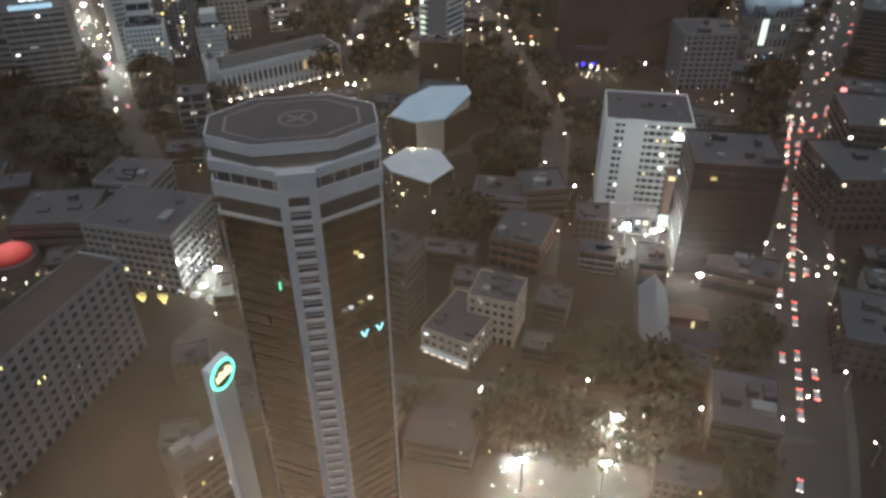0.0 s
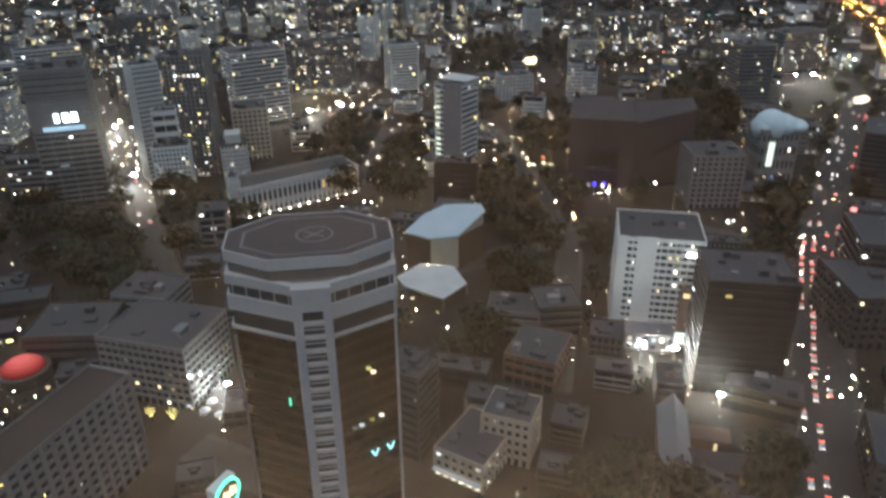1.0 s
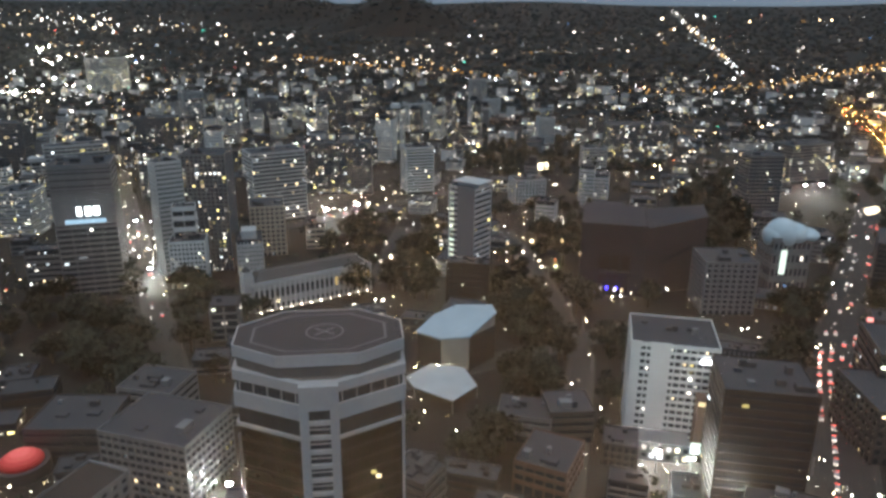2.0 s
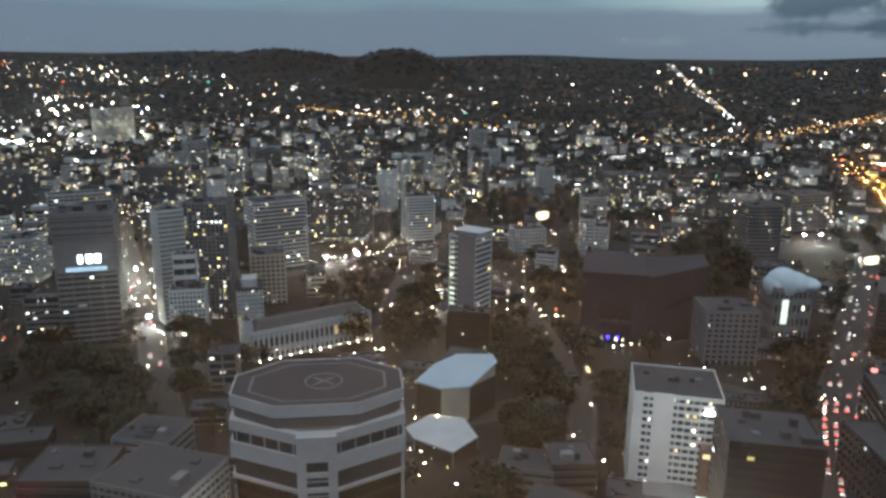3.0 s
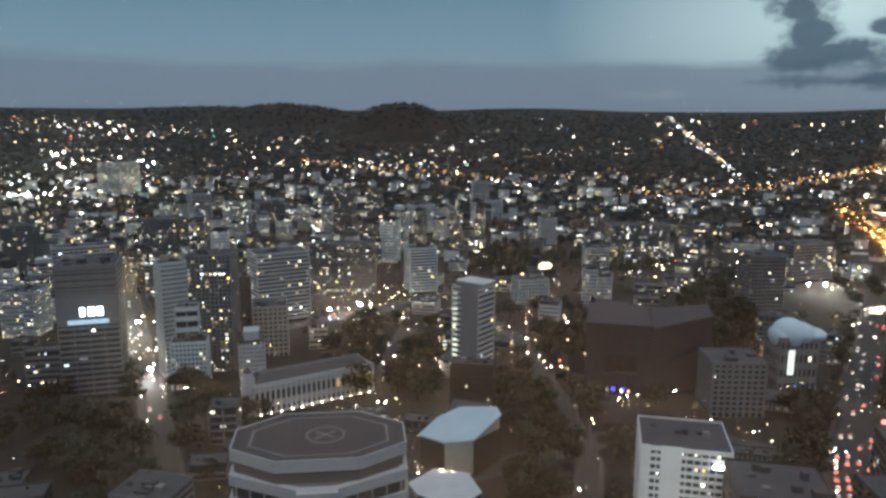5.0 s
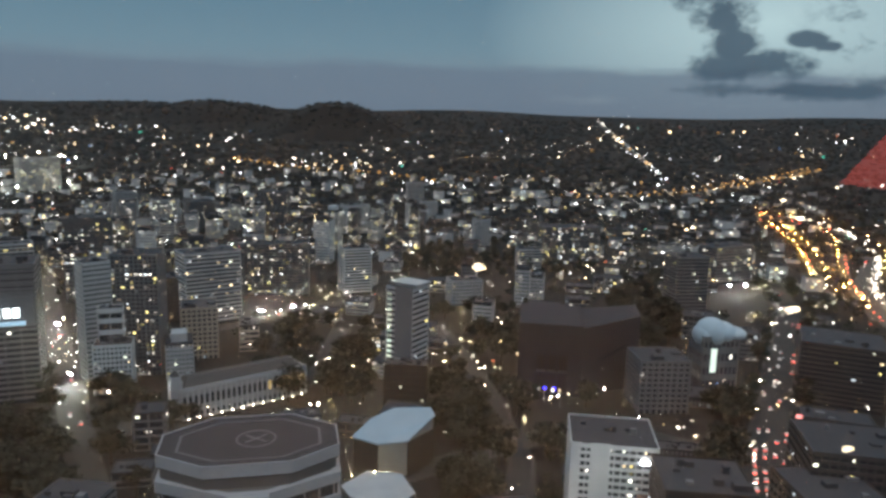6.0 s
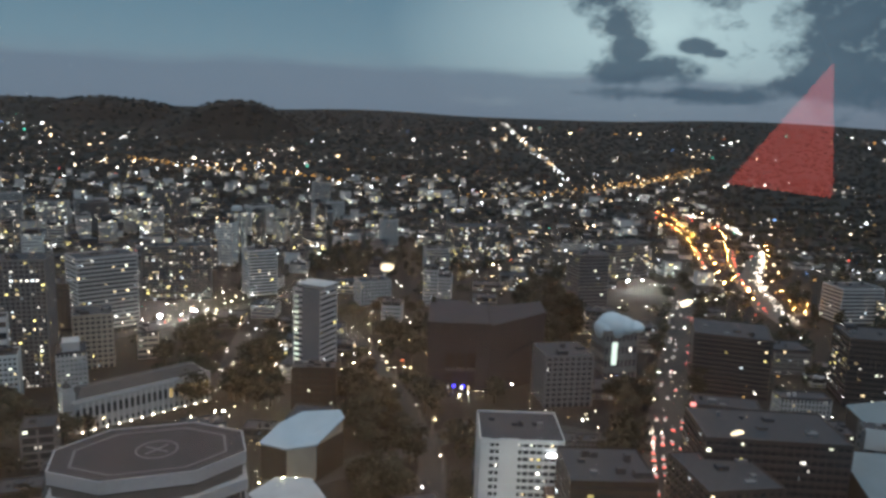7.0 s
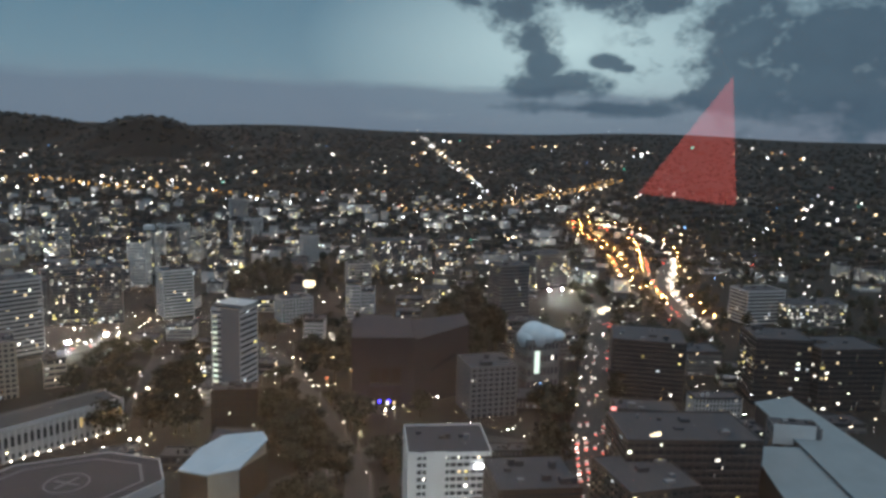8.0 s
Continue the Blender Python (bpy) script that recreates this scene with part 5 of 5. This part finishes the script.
for pts, step, wide in ((MOTORWAY, 52, 16), (RAMP, 40, -8), (RAMP2, 40, -8), (RAMP2, 55, 10), (RAMP3, 30, 7), (LINE, 90, 18), (ARC, 110, 12)):
    for x, y, a in along(pts, step, 10):
        mlamps.append(spot(x + math.sin(a) * wide, y - math.cos(a) * wide, 12, 0.36))
tagged(put("motorway_lamps", blobs("motorway_lamps", mlamps, glow("motorway_sodium", [(1.0, 0.42, 0.08), (1.0, 0.48, 0.12)], 420, 900, True))), "tall orange sodium lamps above the motorway", "lights", kind="stuff")
tagged(put("distant_lights", blobs("distant_lights", white, E_FAR)), "white street and house lights across the suburbs", "lights", kind="stuff")
tagged(put("sodium_lights", blobs("sodium_lights", orange, E_ORANGE)), "orange sodium lamps along the motorway", "lights", kind="stuff")
tagged(put("signal_lights", blobs("signal_lights", tint, E_TINT)), "red and green signal lights", "lights", kind="stuff")

# ---- trees ----


def tree_parts(seed, tall, wide):
    """Trunk with limbs, and a crown of loose leaf tufts."""
    rg = random.Random(seed)
    vs, fs = [], []

    def limb(a, b, r0, r1):
        a, b = Vector(a), Vector(b)
        d = (b - a).normalized()
        u = d.orthogonal().normalized()
        v = d.cross(u)
        k = len(vs)
        for p, r in ((a, r0), (b, r1)):
            vs.extend([tuple(p + (u * math.cos(i * 1.0472) + v * math.sin(i * 1.0472)) * r) for i in range(6)])
        fs.extend([(k + i, k + (i + 1) % 6, k + 6 + (i + 1) % 6, k + 6 + i) for i in range(6)])

    limb((0, 0, 0), (0.1, 0, tall * 0.45), 0.35, 0.22)
    tips = []
    for i in range(9):
        a = i * 2.4 + rg.uniform(-0.3, 0.3)
        z0 = tall * rg.uniform(0.28, 0.45)
        rr = wide * rg.uniform(0.35, 0.85)
        tip = (rr * math.cos(a), rr * math.sin(a), tall * rg.uniform(0.5, 0.92))
        limb((0, 0, z0), tip, 0.16, 0.05)
        tips.append(tip)
    tips.append((0, 0, tall * 0.9))
    bark = raw_mesh("trunk", vs, fs, M_BARK)
    lv, lf = [], []
    for tx, ty, tz in tips:
        for k in range(46):
            p = Vector((tx, ty, tz)) + Vector((rg.gauss(0, 1), rg.gauss(0, 1), rg.gauss(0, 0.7))) * wide * 0.24
            s_ = rg.uniform(0.45, 0.95)
            u = Vector((rg.gauss(0, 1), rg.gauss(0, 1), rg.gauss(0, 0.6))).normalized()
            v = u.orthogonal().normalized()
            n = len(lv)
            lv += [tuple(p - u * s_ - v * s_ * .6), tuple(p + u * s_ - v * s_ * .5), tuple(p + u * s_ * .8 + v * s_ * .7), tuple(p - u * s_ * .9 + v * s_ * .5)]
            lf.append((n, n + 1, n + 2, n + 3))
    return bark, raw_mesh("crown", lv, lf, M_LEAF)


KINDS = []
for seed, tall, wide in ((1, 13, 5.5), (2, 17, 6.5), (3, 10, 4.5), (4, 22, 5.5)):
    bark, crown = tree_parts(seed, tall, wide)
    t = thing("tree", -400 - 12 * seed, 380, 0, 0, "dark leafy city tree at dusk", "tree", "city trees")
    put("trunk", bark, t)
    put("crown", crown, t)
    KINDS.append(t)
rng = random.Random(21)
PARKS = ((-28, 450, 7.5, 100, 48), (5.5, 395, 3.6, 80, 30), (-9, 480, 5, 45, 20), (17.5, 178, 7, 30, 16), (8, 450, 8, 170, 34), (-7, 560, 6, 120, 24), (18.6, 700, 3.0, 130, 20), (-22, 400, 9, 60, 14), (1, 330, 4, 60, 14), (4, 640, 5, 120, 12), (10, 168, 6.5, 16, 16), (22, 190, 4.5, 20, 12), (-2, 165, 3.5, 16, 8), (18.6, 640, 2.4, 90, 16), (33, 200, 5, 60, 14), (26, 470, 2.0, 120, 14))
for x, y, r in SQUARES:
    PARKS += ((math.degrees(math.atan2(x, y)), math.hypot(x, y), 2.6, r, 3),)
for az0, r0, daz, dr, count in PARKS:
    n = 0
    for trial in range(count * 12):
        az, r = az0 + daz * rng.uniform(-1, 1), r0 + dr * rng.uniform(-1, 1)
        x, y = r * math.sin(radians(az)), r * math.cos(radians(az))
        if ((az - az0) / daz) ** 2 + ((r - r0) / dr) ** 2 > 1 or not free(x, y, 3.0):
            continue
        k = rng.choice((3, 1, 3)) if abs(az0 - 18.6) < 0.1 else rng.choice((0, 0, 1, 2))
        t = copy_thing(KINDS[k], pose(x, y, height(x, y), 0, 0, rng.uniform(0, 360)))
        t.scale = (rng.uniform(0.95, 1.55),) * 3
        n += 1
        if n >= count:
            break

for x, y, a in along(MAIN, 15, 300):
    for s_ in (-1, 1):
        if rng.random() < (0.75 if s_ > 0 else 0.35):
            q = s_ * rng.uniform(14.5, 17)
            t = copy_thing(KINDS[rng.choice((0, 1, 3))], pose(x + math.sin(a) * q, y - math.cos(a) * q, 0, 0, 0, rng.uniform(0, 360)))
            t.scale = (rng.uniform(0.8, 1.15),) * 3

# dark woods beyond the centre, too many to count
lv, lf = [], []
for az0, r0, daz, dr, count in ((7, 1000, 8, 120, 110), (3, 920, 4, 80, 40), (40, 860, 11, 240, 170), (18.6, 800, 2.6, 170, 60), (10, 640, 5, 90, 40), (38, 1500, 9, 350, 150)):
    for k in range(count):
        a, q = rng.uniform(0, 6.283), math.sqrt(rng.random())
        az, r = az0 + daz * q * math.cos(a), r0 + dr * q * math.sin(a)
        x, y = r * math.sin(radians(az)), r * math.cos(radians(az))
        if not free(x, y, 2.0):
            continue
        tall, wide = rng.uniform(8, 18), rng.uniform(3, 6)
        for j in range(70):
            p = Vector((x, y, height(x, y) + tall * rng.uniform(0.25, 1.0))) + Vector((rng.gauss(0, 0.5), rng.gauss(0, 0.5), 0)) * wide
            u = Vector((rng.gauss(0, 1), rng.gauss(0, 1), rng.gauss(0, 0.6))).normalized() * rng.uniform(0.6, 1.5)
            v = u.orthogonal() * 0.7
            n = len(lv)
            lv += [tuple(p - u - v), tuple(p + u - v), tuple(p + u * 0.8 + v), tuple(p - u * 0.9 + v)]
            lf.append((n, n + 1, n + 2, n + 3))
tagged(put("dark_woods", raw_mesh("dark_woods", lv, lf, M_LEAF)), "dark leafy woods between the far blocks", "woods", kind="stuff")

# ---- garden bar: string-lit trees and parasols ----
E_STRING = glow("string_lights", [(1.0, 0.80, 0.20), (1.0, 0.88, 0.35)], 3, 7)
for px, py in ((-121.8, 229.7), (-112.8, 228.7)):
    t = thing("string_lit_tree", px, py, 0, 0, "small tree wrapped in yellow string lights", "tree", "string-lit trees")
    put("trunk", tube_mesh("trunk", 0.16, 0.1, 0, 3.0, M_BARK, 8), t)
    bulbs = []
    for k in range(8):
        a = k * 2.4
        for q in range(9):
            bulbs.append((0.3 * q * 0.8 * math.cos(a), 0.3 * q * 0.8 * math.sin(a), 2.0 + q * (0.45 + 0.12 * (k % 3)), 0.12))
    tagged(put("string_lights", blobs("string_lights", bulbs, E_STRING), t), "yellow string lights", kind="stuff")
for px, py in ((-101.7, 233.9), (-100.6, 239.8), (-94.7, 231.4), (-90.4, 227.7)):
    t = thing("parasol", px, py, 0, 0, "white open parasol over the bar terrace", "parasol", "terrace parasols")
    put("pole", tube_mesh("pole", 0.05, 0.05, 0, 2.6, M_METAL, 8), t)
    put("canopy", tube_mesh("canopy", 2.3, 0.1, 2.3, 3.2, M_WHITE, 8), t)
strip = thing("canopy_light", -41.8, 138.1, 0, 62, "bright white linear light on a low canopy", "light")
put("canopy_slab", boxes_mesh("canopy_slab", [(-5, -1.5, 0, 5, 1.5, 5.4)], M_GREY), strip)
put("tube", boxes_mesh("tube", [(-4.6, -0.3, 5.4, 4.6, 0.3, 5.7)], glow("white_tube", [(0.9, 1.0, 0.9)], 6, 6.1, True)), strip)

# ---- street lamps ----
lamp = thing("street_lamp", 96, 104, 0, 0, "grey steel street lamp with glowing head", "street lamp", "street lamps")
put("pole", tube_mesh("pole", 0.12, 0.07, 0, 9.0, M_METAL, 8), lamp)
put("arm", boxes_mesh("arm", [(-0.05, -0.05, 8.9, 2.0, 0.05, 9.05)], M_METAL), lamp)
put("head", blobs("head", [(2.0, 0, 8.95, 0.30)], E_LAMP, 0.6), lamp)
for name, pts, wide in ROADS[:7]:
    for i, (x, y, a) in enumerate(along(pts, 30 if name == "road_main" else 36, 12)):
        s_ = 1 if i % 2 else -1
        off = wide / 2 + 1.0 + rng.uniform(-0.6, 0.6)
        copy_thing(lamp, pose(x + math.sin(a) * off * s_, y - math.cos(a) * off * s_, 0.2, 0, 0, math.degrees(a) + (90 if s_ > 0 else -90)))

for x, y in ((52.0, 151.3), (133.9, 148.6), (-39.7, 513.5), (-47.3, 482.7), (-31.9, 524.0), (-22.6, 509.5), (-60.8, 531.5), (-24.8, 474.4), (-191.4, 467.3), (-194.5, 455.2), (-234.3, 492.1), (-206.3, 455.5), (-110.7, 681.1), (-119.8, 669.4), (-106.2, 707.1), (17.9, 544.7), (29.3, 524.2), (80.9, 634.9), (87.1, 623.9), (63.3, 516.1), (102.0, 458.8), (121.6, 479.8), (70.2, 419.2), (89.0, 400.2), (47.5, 628.2), (-312.1, 494.8), (-269.2, 415.4), (393.0, 792.9), (337.5, 641.7), (279.6, 954.9), (230.3, 734.7), (-85.9, 704.8)):
    copy_thing(lamp, pose(x, y, 0, 0, 0, rng.uniform(0, 360)))


def flood(x, y, tall, label):
    t = thing("floodlight_mast", x, y, 0, 0, label, "floodlight", "floodlights")
    put("mast", tube_mesh("mast", 0.2, 0.12, 0, tall, M_METAL, 8), t)
    for k in (-1, 1):
        h_ = put("lamp_head", boxes_mesh("lamp_head", [(k * 0.8 - 0.45, -0.2, tall - 0.3, k * 0.8 + 0.45, 0.3, tall + 0.4)], M_METAL), t)
        put("lens", blobs("lens", [(k * 0.8, -0.35, tall + 0.05, 0.5)], E_FLOOD, 0.8), h_)


for x, y, tall in FLOODS:
    flood(x, y, tall, "steel floodlight mast with two bright lamps")
# glints round bright lights, added as tiny glowing blobs, not as lamps
for x0, y0, near in ((22.7, 139.8, 5), (53.0, 156.2, 5), (20.7, 167.3, 4), (84.0, 270.0, 8), (86.9, 266.2, 9), (-94.1, 231.6, 5), (-38.5, 498.5, 14), (-111.5, 686.0, 16), (-141.8, 670.2, 16), (102.0, 458.8, 9), (-172.4, 448.0, 12), (429.2, 488.1, 8)):
    for q in range(11):
        rows_glint.append((x0 + rng.gauss(0, near), y0 + rng.gauss(0, near), rng.uniform(1.0, 14.0) if y0 < 200 else rng.uniform(0.6, 6.0), rng.uniform(0.07, 0.2)))
rows = rows_glint
for i in range(9500):
    r = 260 + 800 * rng.random() ** 1.2
    az = rng.uniform(-44, 46)
    x, y = r * math.sin(radians(az)), r * math.cos(radians(az))
    if any(((az - a) / da) ** 2 + ((r - b) / db) ** 2 < 0.8 for a, b, da, db in GARDENS[3:]):
        continue
    dense = noise.noise(Vector((x / 110, y / 110, 2.0))) + 0.6 * noise.noise(Vector((x / 35, y / 35, 9.0)))
    if dense < rng.uniform(-0.15, 0.7) or any((x - a) ** 2 + (y - b) ** 2 < c * c for a, b, c in SOLID):
        continue
    rows.append((x, y, rng.uniform(2.5, 7.0), 0.06 + 0.34 * rng.random() ** 3))
E_SMALL = glow("small_lamp_and_glint_glow", [WHITE, (1.0, 0.82, 0.42), (1.0, 0.90, 0.45), (0.92, 1.0, 0.80), (1.0, 0.92, 0.7), (1.0, 0.75, 0.35)], 2, 110, True)
tagged(put("garden_lamps", blobs("garden_lamps", rows, E_SMALL)), "small garden and shop lamps, with glints added round bright lights", "lights", kind="stuff")

# ---- traffic ----


def car_things():
    body = [(-2.2, 0.35), (-2.25, 0.75), (-2.0, 0.95), (-1.5, 1.0), (-0.95, 1.42), (0.5, 1.44), (1.15, 1.0), (2.05, 0.82), (2.25, 0.6), (2.2, 0.35)]
    n = len(body)
    vs = [(x, -0.88 if z < 1.2 else -0.68, z) for x, z in body] + [(x, 0.88 if z < 1.2 else 0.68, z) for x, z in body]
    paint = mat("car_paint", (0.30, 0.31, 0.33), 0.3, 0.3, vary=0.5, rand=1.5)
    shell = raw_mesh("body", vs, [tuple(range(n)), tuple(range(2 * n - 1, n - 1, -1))] + [(i, n + i, n + (i + 1) % n, (i + 1) % n) for i in range(n)], paint)
    t = thing("car", 100, 118, 0.1, 68, "parked or queued car with lights on", "car", "street traffic")
    put("body", shell, t)
    put("windows", boxes_mesh("windows", [(-0.8, -0.78, 1.05, 0.6, 0.78, 1.36)], M_GLASS), t)
    wheel = tube_mesh("wheel", 0.32, 0.32, -0.11, 0.11, M_DARK, 12)
    for wx in (-1.4, 1.4):
        for wy in (-0.82, 0.82):
            put("wheel", wheel, t, Matrix.Translation((wx, wy, 0.32)) @ pose(0, 0, 0, 90))
    for wy in (-0.6, 0.6):
        put("tail_light", boxes_mesh("tail_light", [(-2.36, wy - 0.24, 0.68, -2.1, wy + 0.24, 0.98)], E_RED), t, None, "glowing red tail light")
        put("headlight", boxes_mesh("headlight", [(2.1, wy - 0.2, 0.55, 2.36, wy + 0.2, 0.82)], E_HEAD), t, None, "glowing white headlight")
    return t


car = car_things()
rng = random.Random(33)
for lane, off in ((0, -2.8), (1, -8.0), (2, 2.8), (3, 8.0)):
    for x, y, a in along(MAIN, 10.2 if lane < 2 else 10.8, 20 + rng.uniform(0, 6)):
        r = math.hypot(x, y)
        busy = 0.92 if 365 < r < 452 else (0.75, 0.12, 0.10, 0.05)[lane] if r < 365 else 0.13
        if rng.random() > busy:
            continue
        away = lane >= 2
        o = off
        copy_thing(car, pose(x + math.sin(a) * o, y - math.cos(a) * o, 0.12, 0, 0, math.degrees(a) + (0 if away or 370 < r < 450 else 180)))
for pts in (WESTST, HALLST, MIDST, CROSS):
    for x, y, a in along(pts, 17, 5):
        if rng.random() < 0.28:
            s_ = rng.choice((-1, 1))
            copy_thing(car, pose(x + math.sin(a) * 2.4 * s_, y - math.cos(a) * 2.4 * s_, 0.14, 0, 0, math.degrees(a) + (0 if s_ > 0 else 180)))

rows_w, rows_r = [], []
for pts, step, off, rows in ((MOTORWAY, 11, 8, rows_w), (MOTORWAY, 13, 4.5, rows_w), (MOTORWAY, 12, 11, rows_w), (RAMP2[:4], 11, 1, rows_w), (RAMP2[3:], 26, 2, rows_r), (RAMP, 34, 3, rows_r), (MOTORWAY, 60, -8, rows_r)):
    for x, y, a in along(pts, step):
        if rng.random() < 0.8:
            x, y = x + math.sin(a) * off + rng.uniform(-1, 1), y - math.cos(a) * off + rng.uniform(-1, 1)
            rows.append((x, y, height(x, y) + 1.2, 0.0008 * math.hypot(x, y) * rng.uniform(0.5, 1.25)))
tagged(put("motorway_headlights", blobs("motorway_headlights", rows_w, E_HEAD)), "stream of white headlights on the motorway", "traffic", kind="stuff")
tagged(put("motorway_tail_lights", blobs("motorway_tail_lights", rows_r, E_RED)), "red tail lights on the motorway", "traffic", kind="stuff")

# ---- observation deck ----
TILT = 20
M_SHAFT = mat("tower_concrete", (0.35, 0.34, 0.33), 0.9, vary=0.2, scale=0.1)
M_CEIL = mat("deck_ceiling", (0.30, 0.24, 0.19), 0.8, vary=0.25, scale=0.6, fine=5.0)
M_CARPET = mat("deck_carpet", (0.34, 0.23, 0.15), 0.95, vary=0.3, scale=0.8, fine=20.0)
M_WALL = mat("deck_wall", (0.40, 0.33, 0.265), 0.85, vary=0.2, scale=0.5, fine=6.0)
FZ, CZ = 186.2, 191.0
y_floor, y_ceil = 0.55 - (188 - FZ) * math.tan(radians(TILT)), 0.55 + (CZ - 188) * math.tan(radians(TILT))
tagged(put("floor", boxes_mesh("floor", [(-6, -4.3, FZ - 0.3, 6, y_floor - 0.02, FZ)], M_CARPET)), "brown carpet floor of the observation deck", "floor", kind="structure")
tagged(put("ceiling", boxes_mesh("ceiling", [(-6, -4.3, CZ, 6, y_ceil + 0.1, CZ + 0.3)], M_CEIL)), "brown ceiling of the observation deck", "ceiling", kind="structure")
tagged(put("wall_back", boxes_mesh("wall_back", [(-6, -4.6, FZ, 6, -4.3, CZ)], M_WALL)), "warm brown back wall", "wall", kind="structure")
for nm, x in (("wall_left", -6.2), ("wall_right", 6.0)):
    tagged(put(nm, boxes_mesh(nm, [(x, -4.3, FZ, x + 0.2, y_floor, CZ)], M_WALL)), "warm brown side wall", "wall", kind="structure")
tagged(put("tower_shaft", tube_mesh("tower_shaft", 7.0, 5.5, 0, FZ - 0.3, M_SHAFT, 40), None, Matrix.Translation((0, -7.5, 0))), "concrete shaft of the observation tower", "tower", kind="structure")
pane_m = bpy.data.materials.new("window_glass")
pane_m.use_nodes = True
nt = pane_m.node_tree
nt.nodes.clear()
po, pm, pt, pg = (nt.nodes.new(k) for k in ("ShaderNodeOutputMaterial", "ShaderNodeMixShader", "ShaderNodeBsdfTransparent", "ShaderNodeBsdfGlossy"))
pg.inputs["Roughness"].default_value = 0.0
pt.inputs["Color"].default_value = (0.97, 0.97, 0.96, 1)
pm.inputs[0].default_value = 0.07
haze = nt.nodes.new("ShaderNodeBsdfRefraction")
haze.inputs["IOR"].default_value, haze.inputs["Roughness"].default_value = 1.035, 0.9
smear = nt.nodes.new("ShaderNodeTexNoise")
smear.inputs["Scale"].default_value, smear.inputs["Detail"].default_value, smear.inputs["Roughness"].default_value = 14.0, 8.0, 0.75
sco = nt.nodes.new("ShaderNodeTexCoord")
nt.links.new(sco.outputs["Object"], smear.inputs["Vector"])
sr = nt.nodes.new("ShaderNodeMapRange")
sr.inputs["From Min"].default_value, sr.inputs["From Max"].default_value = 0.35, 0.7
sr.inputs["To Min"].default_value, sr.inputs["To Max"].default_value = 0.01, 0.06
nt.links.new(smear.outputs["Fac"], sr.inputs["Value"])
ph = nt.nodes.new("ShaderNodeMixShader")
nt.links.new(sr.outputs[0], ph.inputs[0])
nt.links.new(pt.outputs[0], ph.inputs[1])
nt.links.new(haze.outputs[0], ph.inputs[2])
nt.links.new(ph.outputs[0], pm.inputs[1])
nt.links.new(pg.outputs[0], pm.inputs[2])
nt.links.new(pm.outputs[0], po.inputs[0])
ca, sa = math.cos(radians(TILT)), math.sin(radians(TILT))
pane = tagged(put("window_1", raw_mesh("window_1", [(-6, y_floor, FZ), (6, y_floor, FZ), (6, y_ceil, CZ), (-6, y_ceil, CZ)], [(0, 1, 2, 3)], pane_m)), "clear outward-leaning observation window", "window", kind="structure")
pane.visible_shadow = False

E_DOWN = glow("downlight_glow", [(1.0, 0.80, 0.50)], 26, 26.1)
for x, y, z, r in ((0.507, -3.70, 190.196, 0.047), (2.776, -3.70, 189.889, 0.047), (2.892, -3.70, 188.884, 0.040), (2.938, -3.70, 190.842, 0.022)):
    d_ = thing("pendant_lamp", x, y, z, 0, "small round pendant lamp with warm glowing disc", "pendant lamp", "deck pendant lamps")
    put("shade_ring", ring_mesh("shade_ring", [(r * 1.2 * math.cos(i * math.pi / 12), r * 1.2 * math.sin(i * math.pi / 12)) for i in range(24)], 0.0, 0.03, M_METAL, 0.85), d_)
    put("lens", tube_mesh("lens", r, r, -0.012, 0.004, E_DOWN, 24), d_)
    put("rod", tube_mesh("rod", 0.006, 0.006, 0.0, CZ - z, M_METAL, 6), d_)
tri = [(2.663, -1.50, 190.218), (2.328, -1.50, 189.365), (1.830, -1.50, 189.435)]
banner = thing("hanging_sign", tri[0][0], -1.5, tri[0][2], 0, "red lit triangular hanging sign inside the deck", "sign")
put("sign_face", raw_mesh("sign_face", [(x - tri[0][0], s_, z - tri[0][2]) for s_ in (-0.01, 0.01) for x, y, z in tri], [(0, 1, 2), (5, 4, 3), (0, 3, 4, 1), (1, 4, 5, 2), (2, 5, 3, 0)], glow("red_sign_light", [(1.0, 0.15, 0.11)], 1.9, 1.91)), banner)
put("hanger", boxes_mesh("hanger", [(-0.01, -0.01, 0, 0.01, 0.01, CZ - tri[0][2])], M_METAL), banner)
# unseen lamp added for the deck's own lighting, kept out of the reflection
deck_light = new("deck_light", bpy.data.lights.new("deck_light", "AREA"))
deck_light.data.energy, deck_light.data.size, deck_light.data.color = 165, 0.8, (1.0, 0.72, 0.46)
deck_light.matrix_world = look((0, -0.3, CZ - 0.12), (0, -3.0, 186.5))
# added, unseen lamp: lights the wall so its reflection veils the window brown
wall_fill = new("added_wall_light", bpy.data.lights.new("added_wall_light", "AREA"))
wall_fill.data.shape, wall_fill.data.size, wall_fill.data.size_y = "RECTANGLE", 4.5, 0.25
wall_fill.data.energy, wall_fill.data.color = 80, (1.0, 0.84, 0.65)
wall_fill.matrix_world = look((-0.35, -3.2, FZ + 0.15), (-0.35, -4.3, FZ + 0.35))
